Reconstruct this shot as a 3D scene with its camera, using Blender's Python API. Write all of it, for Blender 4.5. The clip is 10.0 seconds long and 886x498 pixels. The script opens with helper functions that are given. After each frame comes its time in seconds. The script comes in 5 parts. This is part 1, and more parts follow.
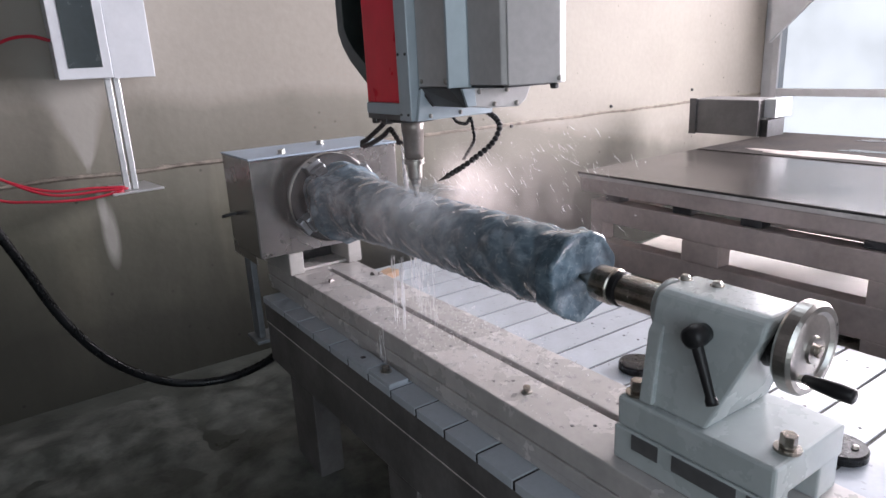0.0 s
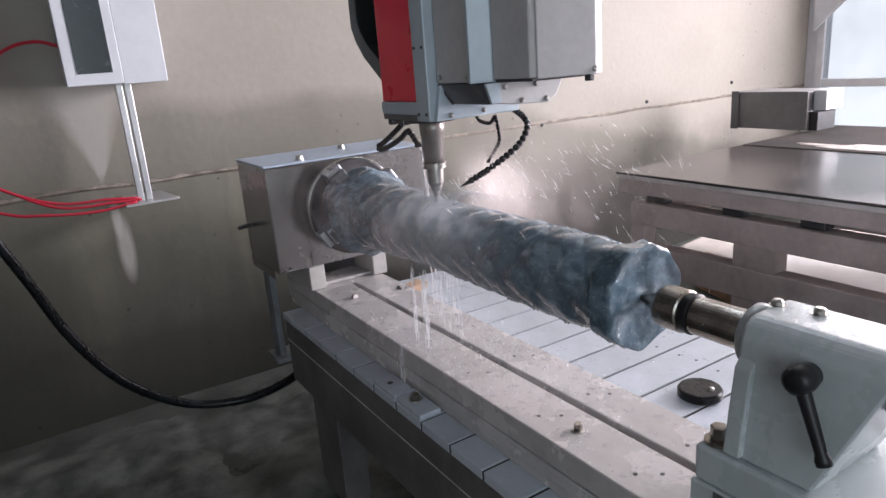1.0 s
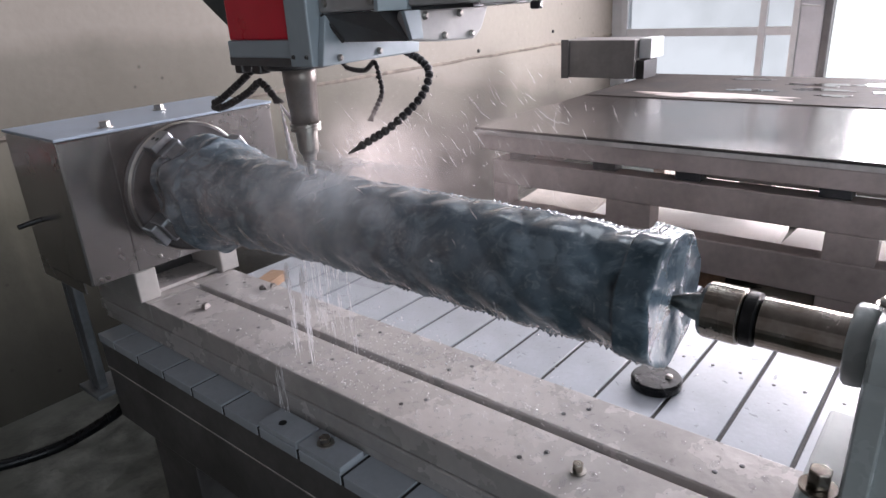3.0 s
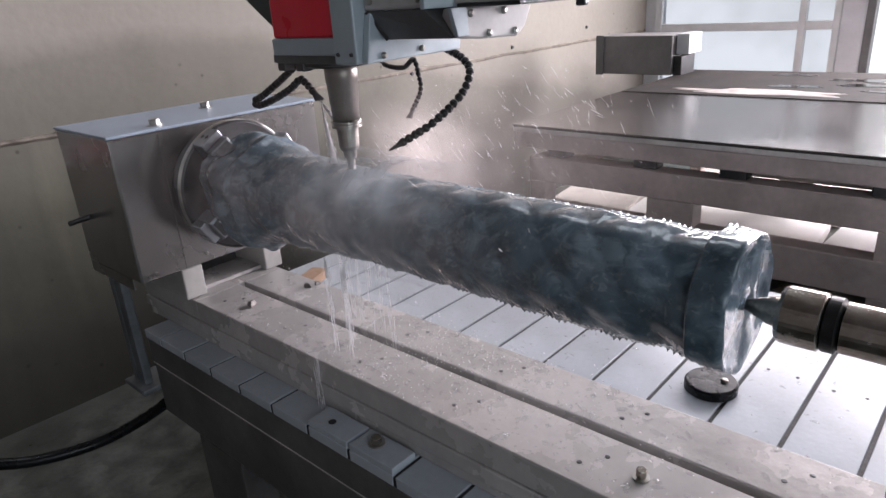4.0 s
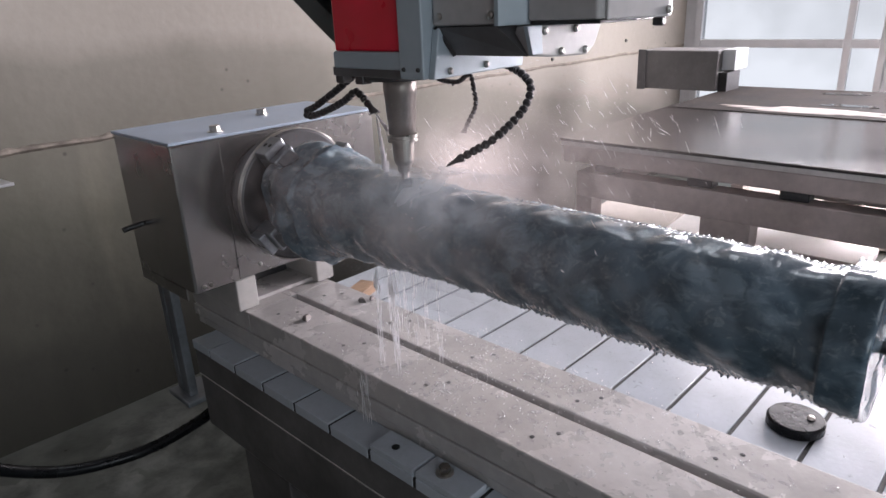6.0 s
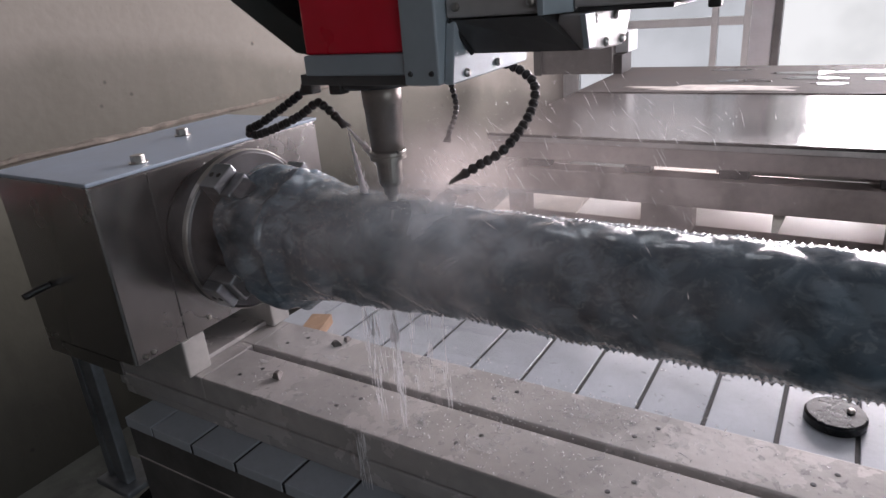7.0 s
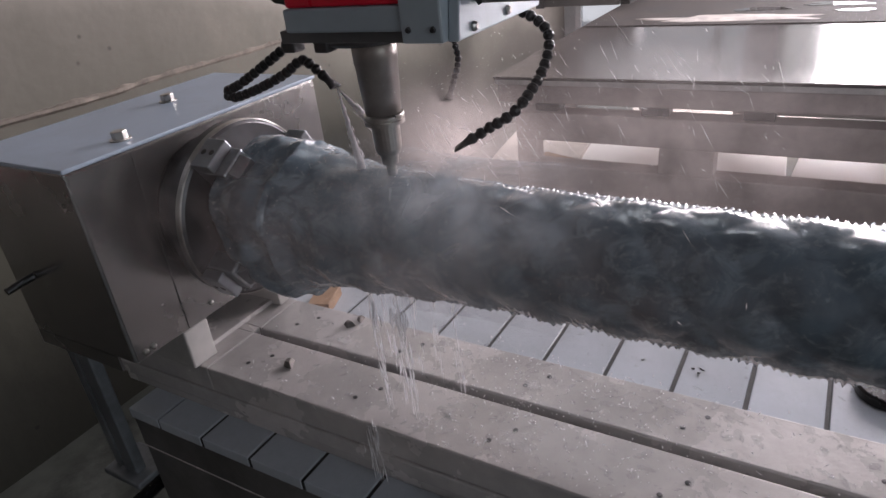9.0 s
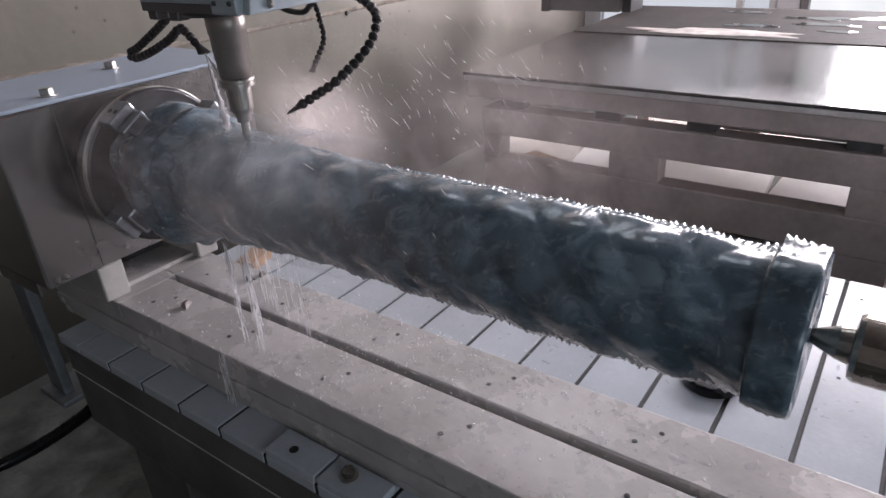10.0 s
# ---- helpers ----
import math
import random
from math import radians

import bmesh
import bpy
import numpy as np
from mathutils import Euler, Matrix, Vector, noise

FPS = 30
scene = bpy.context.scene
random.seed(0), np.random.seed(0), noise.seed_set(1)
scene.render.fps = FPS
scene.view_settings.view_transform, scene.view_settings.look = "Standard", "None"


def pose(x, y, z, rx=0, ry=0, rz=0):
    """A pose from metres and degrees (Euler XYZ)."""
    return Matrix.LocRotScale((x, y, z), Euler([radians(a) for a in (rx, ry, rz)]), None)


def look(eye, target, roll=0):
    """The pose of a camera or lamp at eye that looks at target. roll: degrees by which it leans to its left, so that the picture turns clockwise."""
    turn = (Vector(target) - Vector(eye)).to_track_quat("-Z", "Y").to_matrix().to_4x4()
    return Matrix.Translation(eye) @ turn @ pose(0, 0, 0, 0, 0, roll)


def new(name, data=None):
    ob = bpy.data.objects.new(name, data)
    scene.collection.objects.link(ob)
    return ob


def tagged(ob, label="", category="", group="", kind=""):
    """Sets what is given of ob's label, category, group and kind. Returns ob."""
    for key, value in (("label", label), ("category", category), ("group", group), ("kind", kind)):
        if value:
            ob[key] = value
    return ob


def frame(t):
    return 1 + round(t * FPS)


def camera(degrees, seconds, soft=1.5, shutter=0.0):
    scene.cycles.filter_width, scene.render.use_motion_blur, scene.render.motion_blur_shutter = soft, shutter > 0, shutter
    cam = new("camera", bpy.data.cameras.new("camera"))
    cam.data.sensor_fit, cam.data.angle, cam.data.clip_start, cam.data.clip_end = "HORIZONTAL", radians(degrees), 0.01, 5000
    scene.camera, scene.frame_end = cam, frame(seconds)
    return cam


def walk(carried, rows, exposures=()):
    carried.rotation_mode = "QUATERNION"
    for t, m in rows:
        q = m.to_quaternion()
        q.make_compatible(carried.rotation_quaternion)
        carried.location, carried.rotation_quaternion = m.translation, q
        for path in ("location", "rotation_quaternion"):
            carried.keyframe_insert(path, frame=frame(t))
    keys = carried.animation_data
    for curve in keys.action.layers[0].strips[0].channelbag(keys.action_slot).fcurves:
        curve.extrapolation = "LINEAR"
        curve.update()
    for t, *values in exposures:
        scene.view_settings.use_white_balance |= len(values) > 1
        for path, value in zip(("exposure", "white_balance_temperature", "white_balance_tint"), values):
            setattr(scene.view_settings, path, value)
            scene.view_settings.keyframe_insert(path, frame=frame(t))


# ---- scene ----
cam = camera(68.1, 10.0)
PATH = [
    (0, (-0.069, -0.07, 1.545), (1.005, 1.523, 0.991), -2.9),
    (0.5, (-0.05, -0.029, 1.533), (1.021, 1.567, 0.981), -2.6),
    (1, (0.027, 0.106, 1.525), (1.036, 1.744, 0.979), -4.4),
    (1.5, (0.087, 0.241, 1.541), (1.098, 1.888, 1.026), -5.6),
    (2, (0.107, 0.43, 1.505), (1.379, 1.857, 0.919), -4.0),
    (2.2, (0.106, 0.486, 1.5), (1.465, 1.815, 0.879), -3.6),
    (3.3, (0.092, 0.608, 1.49), (1.511, 1.82, 0.771), -3.3),
    (3.5, (0.087, 0.617, 1.49), (1.485, 1.853, 0.77), -3.7),
    (4, (0.072, 0.65, 1.494), (1.443, 1.917, 0.777), -3.8),
    (4.5, (0.054, 0.673, 1.499), (1.415, 1.955, 0.79), -3.2),
    (5, (0.032, 0.693, 1.5), (1.381, 1.985, 0.786), -2.7),
    (5.5, (0.019, 0.704, 1.51), (1.351, 2.009, 0.787), -1.6),
    (6, (0.04, 0.782, 1.499), (1.387, 2.09, 0.809), -2.6),
    (6.2, (0.041, 0.876, 1.521), (1.46, 2.099, 0.821), -3.8),
    (7.3, (0.061, 1.179, 1.483), (1.651, 2.158, 0.764), -4.4),
    (7.5, (0.056, 1.215, 1.469), (1.657, 2.182, 0.76), -4.4),
    (8, (0.089, 1.293, 1.479), (1.68, 2.212, 0.689), -3.8),
    (8.5, (0.138, 1.342, 1.519), (1.658, 2.286, 0.626), -5.7),
    (9, (0.157, 1.233, 1.531), (1.653, 2.2, 0.623), -6.7),
    (9.5, (0.176, 1.048, 1.526), (1.677, 1.999, 0.609), -5.6),
    (10, (0.208, 0.858, 1.523), (1.635, 1.927, 0.615), -3.5),
]
EXPOSURES = [(0.0, 0.40, 6400, 11), (2.2, 0.29, 6400, 11), (3.5, 0.08, 6450, 11), (6.2, 0.19, 6500, 12), (7.5, -0.56, 6600, 13), (9.0, -0.30, 6600, 13), (10.0, -0.18, 6450, 12)]
walk(cam, [(t, look(eye, target, roll)) for t, eye, target, roll in PATH], EXPOSURES)

# ---- world and light ----
world = bpy.data.worlds.new("world")
scene.world = world
world.use_nodes = True
_wn = world.node_tree.nodes
_sky = _wn.new("ShaderNodeTexSky")
_sky.sky_type, _sky.sun_disc = "NISHITA", False
_sky.sun_elevation, _sky.sun_rotation = radians(35), radians(70)
world.node_tree.links.new(_sky.outputs[0], _wn["Background"].inputs[0])
_wn["Background"].inputs[1].default_value = 0.10


def area_lamp(name, eye, target, sx, sy, watts, colour):
    data = bpy.data.lights.new(name, "AREA")
    data.shape, data.size, data.size_y, data.energy, data.color = "RECTANGLE", sx, sy, watts, colour
    ob = new(name, data)
    ob.matrix_world = look(eye, target)
    return ob


area_lamp("window_light_east", (5.86, -0.2, 2.05), (0, -0.2, 1.2), 3.1, 2.1, 500, (1.0, 0.93, 0.985))
area_lamp("window_light_upper", (5.86, 2.3, 2.62), (0, 2.3, 1.9), 1.8, 0.9, 75, (1.0, 0.93, 0.985))
area_lamp("roof_light", (3.05, 2.5, 4.26), (3.05, 2.5, 0.0), 1.46, 1.26, 19, (0.86, 0.93, 1.0))
# soft fill from behind the camera, added; no such source is in view
area_lamp("fill_light_south", (-0.35, -1.82, 1.75), (0.6, 0.8, 0.9), 2.2, 2.2, 28, (0.88, 0.95, 1.0))


# ---- materials ----
def material(name, colour, rough=0.5, metal=0.0, scale=8.0, vary=0.15, fine=60.0, bump=0.1, colour2=None, blotch=0.0,
             rough_vary=0.1, stretch=(1, 1, 1), coat=0.0, random_vary=0.0):
    """Two scales of noise over a base colour; bump from the finer one."""
    m = bpy.data.materials.new(name)
    m.use_nodes = True
    nt = m.node_tree
    n, l = nt.nodes, nt.links
    b = n["Principled BSDF"]
    tc = n.new("ShaderNodeTexCoord")
    mp = n.new("ShaderNodeMapping")
    mp.inputs["Scale"].default_value = stretch
    l.new(tc.outputs["Object"], mp.inputs[0])
    big, small = n.new("ShaderNodeTexNoise"), n.new("ShaderNodeTexNoise")
    big.inputs["Scale"].default_value, small.inputs["Scale"].default_value = scale, fine
    big.inputs["Detail"].default_value, small.inputs["Detail"].default_value = 5, 3
    big.inputs["Roughness"].default_value = 0.62
    for t in (big, small):
        l.new(mp.outputs[0], t.inputs[0])
    c2 = colour2 or tuple(c * (1 - vary * 2) for c in colour)
    ramp = n.new("ShaderNodeValToRGB")
    ramp.color_ramp.elements[0].position, ramp.color_ramp.elements[1].position = 0.36, 0.66
    ramp.color_ramp.elements[0].color, ramp.color_ramp.elements[1].color = (*c2, 1), (*colour, 1)
    l.new(big.outputs[0], ramp.inputs[0])
    mix = n.new("ShaderNodeMix")
    mix.data_type, mix.blend_type = "RGBA", "MULTIPLY"
    mix.inputs[0].default_value = 1.0
    r2 = n.new("ShaderNodeMapRange")
    r2.inputs[3].default_value, r2.inputs[4].default_value = 1 - vary, 1 + vary * 0.5
    l.new(small.outputs[0], r2.inputs[0])
    l.new(ramp.outputs[0], mix.inputs[6])
    l.new(r2.outputs[0], mix.inputs[7])
    out = mix.outputs[2]
    if random_vary:
        oi = n.new("ShaderNodeObjectInfo")
        mr = n.new("ShaderNodeMapRange")
        mr.inputs[3].default_value, mr.inputs[4].default_value = 1 - random_vary, 1.0
        l.new(oi.outputs["Random"], mr.inputs[0])
        mx = n.new("ShaderNodeMix")
        mx.data_type, mx.blend_type = "RGBA", "MULTIPLY"
        mx.inputs[0].default_value = 1.0
        l.new(out, mx.inputs[6])
        l.new(mr.outputs[0], mx.inputs[7])
        out = mx.outputs[2]
    l.new(out, b.inputs["Base Color"])
    rr = n.new("ShaderNodeMapRange")
    rr.inputs[3].default_value, rr.inputs[4].default_value = max(0.02, rough - rough_vary), min(1, rough + rough_vary)
    l.new(big.outputs[0], rr.inputs[0])
    l.new(rr.outputs[0], b.inputs["Roughness"])
    b.inputs["Metallic"].default_value = metal
    b.inputs["Coat Weight"].default_value = coat
    b.inputs["Coat Roughness"].default_value = 0.12
    if bump:
        bp = n.new("ShaderNodeBump")
        bp.inputs["Strength"].default_value, bp.inputs["Distance"].default_value = bump, 0.004
        l.new(small.outputs[0], bp.inputs["Height"])
        l.new(bp.outputs[0], b.inputs["Normal"])
    return m


def wall_material():
    """Cement-rendered wall, water-stained below about chest height near the machine."""
    m = material("wall_render", (0.33, 0.305, 0.268), 0.85, 0, 1.1, 0.10, 26, 0.35, (0.29, 0.266, 0.234))
    nt = m.node_tree
    n, l = nt.nodes, nt.links
    b = n["Principled BSDF"]
    base = b.inputs["Base Color"].links[0].from_socket
    geo = n.new("ShaderNodeTexCoord")
    sep = n.new("ShaderNodeSeparateXYZ")
    l.new(geo.outputs["Object"], sep.inputs[0])
    noise_a = n.new("ShaderNodeTexNoise")
    noise_a.inputs["Scale"].default_value, noise_a.inputs["Detail"].default_value = 1.7, 6
    l.new(geo.outputs["Object"], noise_a.inputs[0])

    def arith(op, a, bb):
        k = n.new("ShaderNodeMath")
        k.operation = op
        for i, v in enumerate((a, bb)):
            if isinstance(v, (int, float)):
                k.inputs[i].default_value = v
            else:
                l.new(v, k.inputs[i])
        return k.outputs[0]

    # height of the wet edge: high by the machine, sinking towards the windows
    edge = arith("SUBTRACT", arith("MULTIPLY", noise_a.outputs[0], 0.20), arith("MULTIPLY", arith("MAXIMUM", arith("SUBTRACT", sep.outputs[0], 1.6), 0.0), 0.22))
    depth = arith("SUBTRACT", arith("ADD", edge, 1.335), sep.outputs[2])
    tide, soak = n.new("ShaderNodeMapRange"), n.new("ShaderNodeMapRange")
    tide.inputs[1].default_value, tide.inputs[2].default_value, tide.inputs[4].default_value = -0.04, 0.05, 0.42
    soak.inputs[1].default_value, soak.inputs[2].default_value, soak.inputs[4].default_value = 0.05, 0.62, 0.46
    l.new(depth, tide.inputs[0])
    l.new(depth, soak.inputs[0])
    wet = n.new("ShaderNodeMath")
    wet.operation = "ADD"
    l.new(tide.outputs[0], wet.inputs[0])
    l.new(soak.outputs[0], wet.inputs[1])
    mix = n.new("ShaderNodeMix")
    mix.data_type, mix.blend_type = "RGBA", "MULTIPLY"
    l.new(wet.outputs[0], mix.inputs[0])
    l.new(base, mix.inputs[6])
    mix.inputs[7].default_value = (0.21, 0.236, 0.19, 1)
    pits = n.new("ShaderNodeTexVoronoi")
    pits.inputs["Scale"].default_value = 7
    l.new(geo.outputs["Object"], pits.inputs[0])
    spot = n.new("ShaderNodeMapRange")
    spot.inputs[1].default_value, spot.inputs[2].default_value, spot.inputs[3].default_value, spot.inputs[4].default_value = 0.03, 0.075, 0.45, 1.0
    l.new(pits.outputs["Distance"], spot.inputs[0])
    last = n.new("ShaderNodeMix")
    last.data_type, last.blend_type = "RGBA", "MULTIPLY"
    last.inputs[0].default_value = 1.0
    # base colour darkens further towards the floor, along a noisy edge
    low_tone = n.new("ShaderNodeMapRange")
    low_tone.inputs[1].default_value, low_tone.inputs[2].default_value, low_tone.inputs[3].default_value, low_tone.inputs[4].default_value = -0.15, 0.45, 1.0, 0.32
    l.new(arith("SUBTRACT", arith("ADD", arith("MULTIPLY", noise_a.outputs[0], 0.9), 0.35), sep.outputs[2]), low_tone.inputs[0])
    low_mix = n.new("ShaderNodeMix")
    low_mix.data_type, low_mix.blend_type = "RGBA", "MULTIPLY"
    low_mix.inputs[0].default_value = 1.0
    l.new(mix.outputs[2], low_mix.inputs[6])
    l.new(low_tone.outputs[0], low_mix.inputs[7])
    l.new(low_mix.outputs[2], last.inputs[6])
    l.new(spot.outputs[0], last.inputs[7])
    # runs of dirty and of limy water, drawn down the wall
    out = last.outputs[2]
    for size, low, high, tone, share in ((5.0, 0.52, 0.70, (0.55, 0.56, 0.50, 1), 0.4), (3.1, 0.60, 0.74, (1.5, 1.46, 1.42, 1), 0.7)):
        mp = n.new("ShaderNodeMapping")
        mp.inputs["Scale"].default_value = (1.0, 1.0, 0.22)
        mp.inputs["Location"].default_value = (size, 0, 0)
        l.new(geo.outputs["Object"], mp.inputs[0])
        run = n.new("ShaderNodeTexNoise")
        run.inputs["Scale"].default_value, run.inputs["Detail"].default_value, run.inputs["Distortion"].default_value = size, 7, 0.4
        l.new(mp.outputs[0], run.inputs[0])
        pick = n.new("ShaderNodeMapRange")
        pick.inputs[1].default_value, pick.inputs[2].default_value, pick.inputs[4].default_value = low, high, share
        l.new(run.outputs[0], pick.inputs[0])
        mx = n.new("ShaderNodeMix")
        mx.data_type, mx.blend_type, mx.clamp_result = "RGBA", "MULTIPLY", False
        l.new(arith("MULTIPLY", pick.outputs[0], wet.outputs[0]), mx.inputs[0])
        l.new(out, mx.inputs[6])
        mx.inputs[7].default_value = tone
        out = mx.outputs[2]
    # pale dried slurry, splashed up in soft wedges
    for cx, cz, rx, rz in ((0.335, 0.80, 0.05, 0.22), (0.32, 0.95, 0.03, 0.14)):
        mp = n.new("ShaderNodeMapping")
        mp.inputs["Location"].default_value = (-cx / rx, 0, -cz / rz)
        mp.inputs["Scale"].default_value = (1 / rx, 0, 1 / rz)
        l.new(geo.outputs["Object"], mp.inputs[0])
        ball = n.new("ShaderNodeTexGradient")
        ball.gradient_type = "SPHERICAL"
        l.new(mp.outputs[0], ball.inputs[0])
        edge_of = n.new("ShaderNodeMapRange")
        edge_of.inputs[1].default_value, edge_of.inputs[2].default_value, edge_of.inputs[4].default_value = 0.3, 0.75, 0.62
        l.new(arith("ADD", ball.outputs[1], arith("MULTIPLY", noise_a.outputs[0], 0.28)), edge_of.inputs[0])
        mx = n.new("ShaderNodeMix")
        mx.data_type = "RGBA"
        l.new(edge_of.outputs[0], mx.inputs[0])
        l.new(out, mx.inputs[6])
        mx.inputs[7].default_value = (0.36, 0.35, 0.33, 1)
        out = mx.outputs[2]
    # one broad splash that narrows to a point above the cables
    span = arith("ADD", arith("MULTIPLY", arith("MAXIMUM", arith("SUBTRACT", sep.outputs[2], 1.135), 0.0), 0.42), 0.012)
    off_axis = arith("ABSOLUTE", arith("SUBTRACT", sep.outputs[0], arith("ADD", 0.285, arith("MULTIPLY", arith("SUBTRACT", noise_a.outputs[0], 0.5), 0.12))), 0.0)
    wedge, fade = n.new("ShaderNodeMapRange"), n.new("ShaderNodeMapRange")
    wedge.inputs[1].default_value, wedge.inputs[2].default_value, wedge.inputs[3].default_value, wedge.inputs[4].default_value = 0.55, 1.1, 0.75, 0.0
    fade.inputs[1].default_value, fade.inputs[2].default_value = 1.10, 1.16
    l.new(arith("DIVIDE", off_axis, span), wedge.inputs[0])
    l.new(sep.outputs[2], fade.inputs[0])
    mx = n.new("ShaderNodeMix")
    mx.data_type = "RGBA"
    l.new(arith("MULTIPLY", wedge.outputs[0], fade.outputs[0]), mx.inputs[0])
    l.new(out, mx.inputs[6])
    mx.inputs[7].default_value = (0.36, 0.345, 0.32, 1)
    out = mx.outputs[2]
    l.new(out, b.inputs["Base Color"])
    return m


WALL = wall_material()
PLAIN_WALL = material("plain_wall", (0.17, 0.167, 0.163), 0.85, 0, 1.5, 0.08, 30, 0.2)
CONCRETE = material("wet_concrete", (0.13, 0.136, 0.12), 0.35, 0, 3.0, 0.25, 22, 0.5, (0.055, 0.058, 0.05), rough_vary=0.25)
SLUDGE = material("stone_sludge", (0.17, 0.175, 0.158), 0.55, 0, 6.0, 0.2, 45, 0.6, (0.06, 0.064, 0.056))
SLAT = material("bed_slat", (0.53, 0.57, 0.63), 0.22, 0, 6.0, 0.08, 90, 0.08, (0.45, 0.485, 0.53), random_vary=0.08, rough_vary=0.12)
PLATE = material("milled_plate", (0.58, 0.55, 0.54), 0.25, 0.15, 6.0, 0.10, 55, 0.2, (0.45, 0.43, 0.42), rough_vary=0.24)
RAIL_SIDE = material("painted_frame", (0.20, 0.19, 0.187), 0.45, 0.2, 4.0, 0.2, 50, 0.2, (0.10, 0.094, 0.092))
TABLE_STEEL = material("table_steel", (0.55, 0.465, 0.445), 0.5, 0.1, 3.0, 0.2, 40, 0.2, (0.38, 0.32, 0.30))
TABLE_EDGE = material("table_edge", (0.72, 0.68, 0.66), 0.5, 0.1, 8.0, 0.15, 60, 0.1)
TABLE_TOP = material("wet_table_top", (0.06, 0.05, 0.047), 0.2, 0.0, 2.2, 0.2, 60, 0.2, (0.03, 0.028, 0.027), rough_vary=0.1)
TABLE_TOP.node_tree.nodes["Principled BSDF"].inputs["Specular IOR Level"].default_value = 0.34
PUDDLE = material("dirty_water", (0.04, 0.036, 0.034), 0.06, 0.0, 5.0, 0.2, 30, 0.05, rough_vary=0.04)
SILT = material("silt", (0.50, 0.44, 0.40), 0.55, 0, 9.0, 0.2, 60, 0.4, (0.22, 0.19, 0.17))
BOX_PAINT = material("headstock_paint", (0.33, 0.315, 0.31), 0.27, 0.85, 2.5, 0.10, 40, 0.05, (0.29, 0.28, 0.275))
# the lid's paler blue is the sky's reflection, put into the base colour
BOX_TOP_SKY = material("headstock_lid_sky", (0.42, 0.50, 0.61), 0.38, 0.1, 4.0, 0.10, 50, 0.05, (0.34, 0.41, 0.50))
BLOCK = material("support_block", (0.50, 0.48, 0.46), 0.5, 0.1, 6.0, 0.12, 50, 0.15)
STEEL = material("bright_steel", (0.56, 0.54, 0.51), 0.3, 1.0, 20.0, 0.15, 120, 0.05, rough_vary=0.1)
WORN_STEEL = material("worn_steel", (0.46, 0.44, 0.41), 0.24, 1.0, 26.0, 0.2, 90, 0.1, (0.30, 0.26, 0.22), rough_vary=0.12)
SPINDLE_STEEL = material("spindle_steel", (0.40, 0.355, 0.33), 0.36, 0.6, 14.0, 0.12, 90, 0.05, (0.27, 0.245, 0.23), rough_vary=0.1)
JAW_STEEL = material("jaw_steel", (0.42, 0.44, 0.47), 0.32, 0.9, 18.0, 0.15, 80, 0.1)
DARK_STEEL = material("dark_steel", (0.10, 0.10, 0.105), 0.38, 0.8, 10.0, 0.2, 70, 0.1)
CHANNEL = material("green_black_sheet", (0.035, 0.05, 0.05), 0.35, 0.2, 6.0, 0.2, 60, 0.05)
BLACK = material("black_plastic", (0.018, 0.018, 0.02), 0.35, 0, 10.0, 0.2, 80, 0.05)
BLACK.node_tree.nodes["Principled BSDF"].inputs["Specular IOR Level"].default_value = 0.28
RUBBER = material("black_rubber", (0.009, 0.010, 0.012), 0.28, 0, 14.0, 0.25, 60, 0.2)
RUBBER.node_tree.nodes["Principled BSDF"].inputs["Specular IOR Level"].default_value = 0.25
TAIL_PAINT = material("tailstock_paint", (0.45, 0.495, 0.50), 0.28, 0, 5.0, 0.07, 60, 0.06, (0.39, 0.43, 0.435), coat=0.25)
RED = material("red_paint", (0.88, 0.018, 0.06), 0.3, 0, 5.0, 0.06, 50, 0.04, (0.74, 0.010, 0.035), coat=0.0)
BLUE_GREY = material("blue_grey_paint", (0.44, 0.51, 0.56), 0.38, 0.1, 5.0, 0.08, 50, 0.04, (0.37, 0.43, 0.48))
COVER = material("grey_cover", (0.52, 0.505, 0.505), 0.42, 0.0, 3.0, 0.14, 60, 0.04, (0.42, 0.41, 0.41))
COVER.node_tree.nodes["Principled BSDF"].inputs["Specular IOR Level"].default_value = 0.35
HOOD = material("dark_hood", (0.16, 0.16, 0.165), 0.45, 0.3, 4.0, 0.15, 60, 0.05)
ALU = material("aluminium_profile", (0.62, 0.63, 0.65), 0.35, 0.6, 10.0, 0.08, 80, 0.05)
DULL_ALU = material("dull_aluminium", (0.26, 0.28, 0.30), 0.45, 0.5, 10.0, 0.2, 60, 0.1, (0.16, 0.17, 0.185))
CABINET_PAINT = material("cabinet_paint", (0.60, 0.62, 0.66), 0.4, 0, 4.0, 0.06, 60, 0.03, (0.53, 0.55, 0.59))
SCREEN = material("dark_panel", (0.025, 0.035, 0.04), 0.25, 0, 6.0, 0.15, 60, 0.02)
RED_CABLE = material("red_cable", (0.55, 0.02, 0.05), 0.4, 0, 10.0, 0.1, 60, 0.02)
WHITE_FRAME = material("white_frame", (0.62, 0.63, 0.65), 0.4, 0, 6.0, 0.06, 50, 0.03)
DOOR_LEAF = material("door_leaf", (0.62, 0.63, 0.68), 0.4, 0, 5.0, 0.06, 50, 0.03)
WOOD = material("raw_wood", (0.48, 0.31, 0.20), 0.7, 0, 4.0, 0.2, 40, 0.2, stretch=(1, 6, 6))


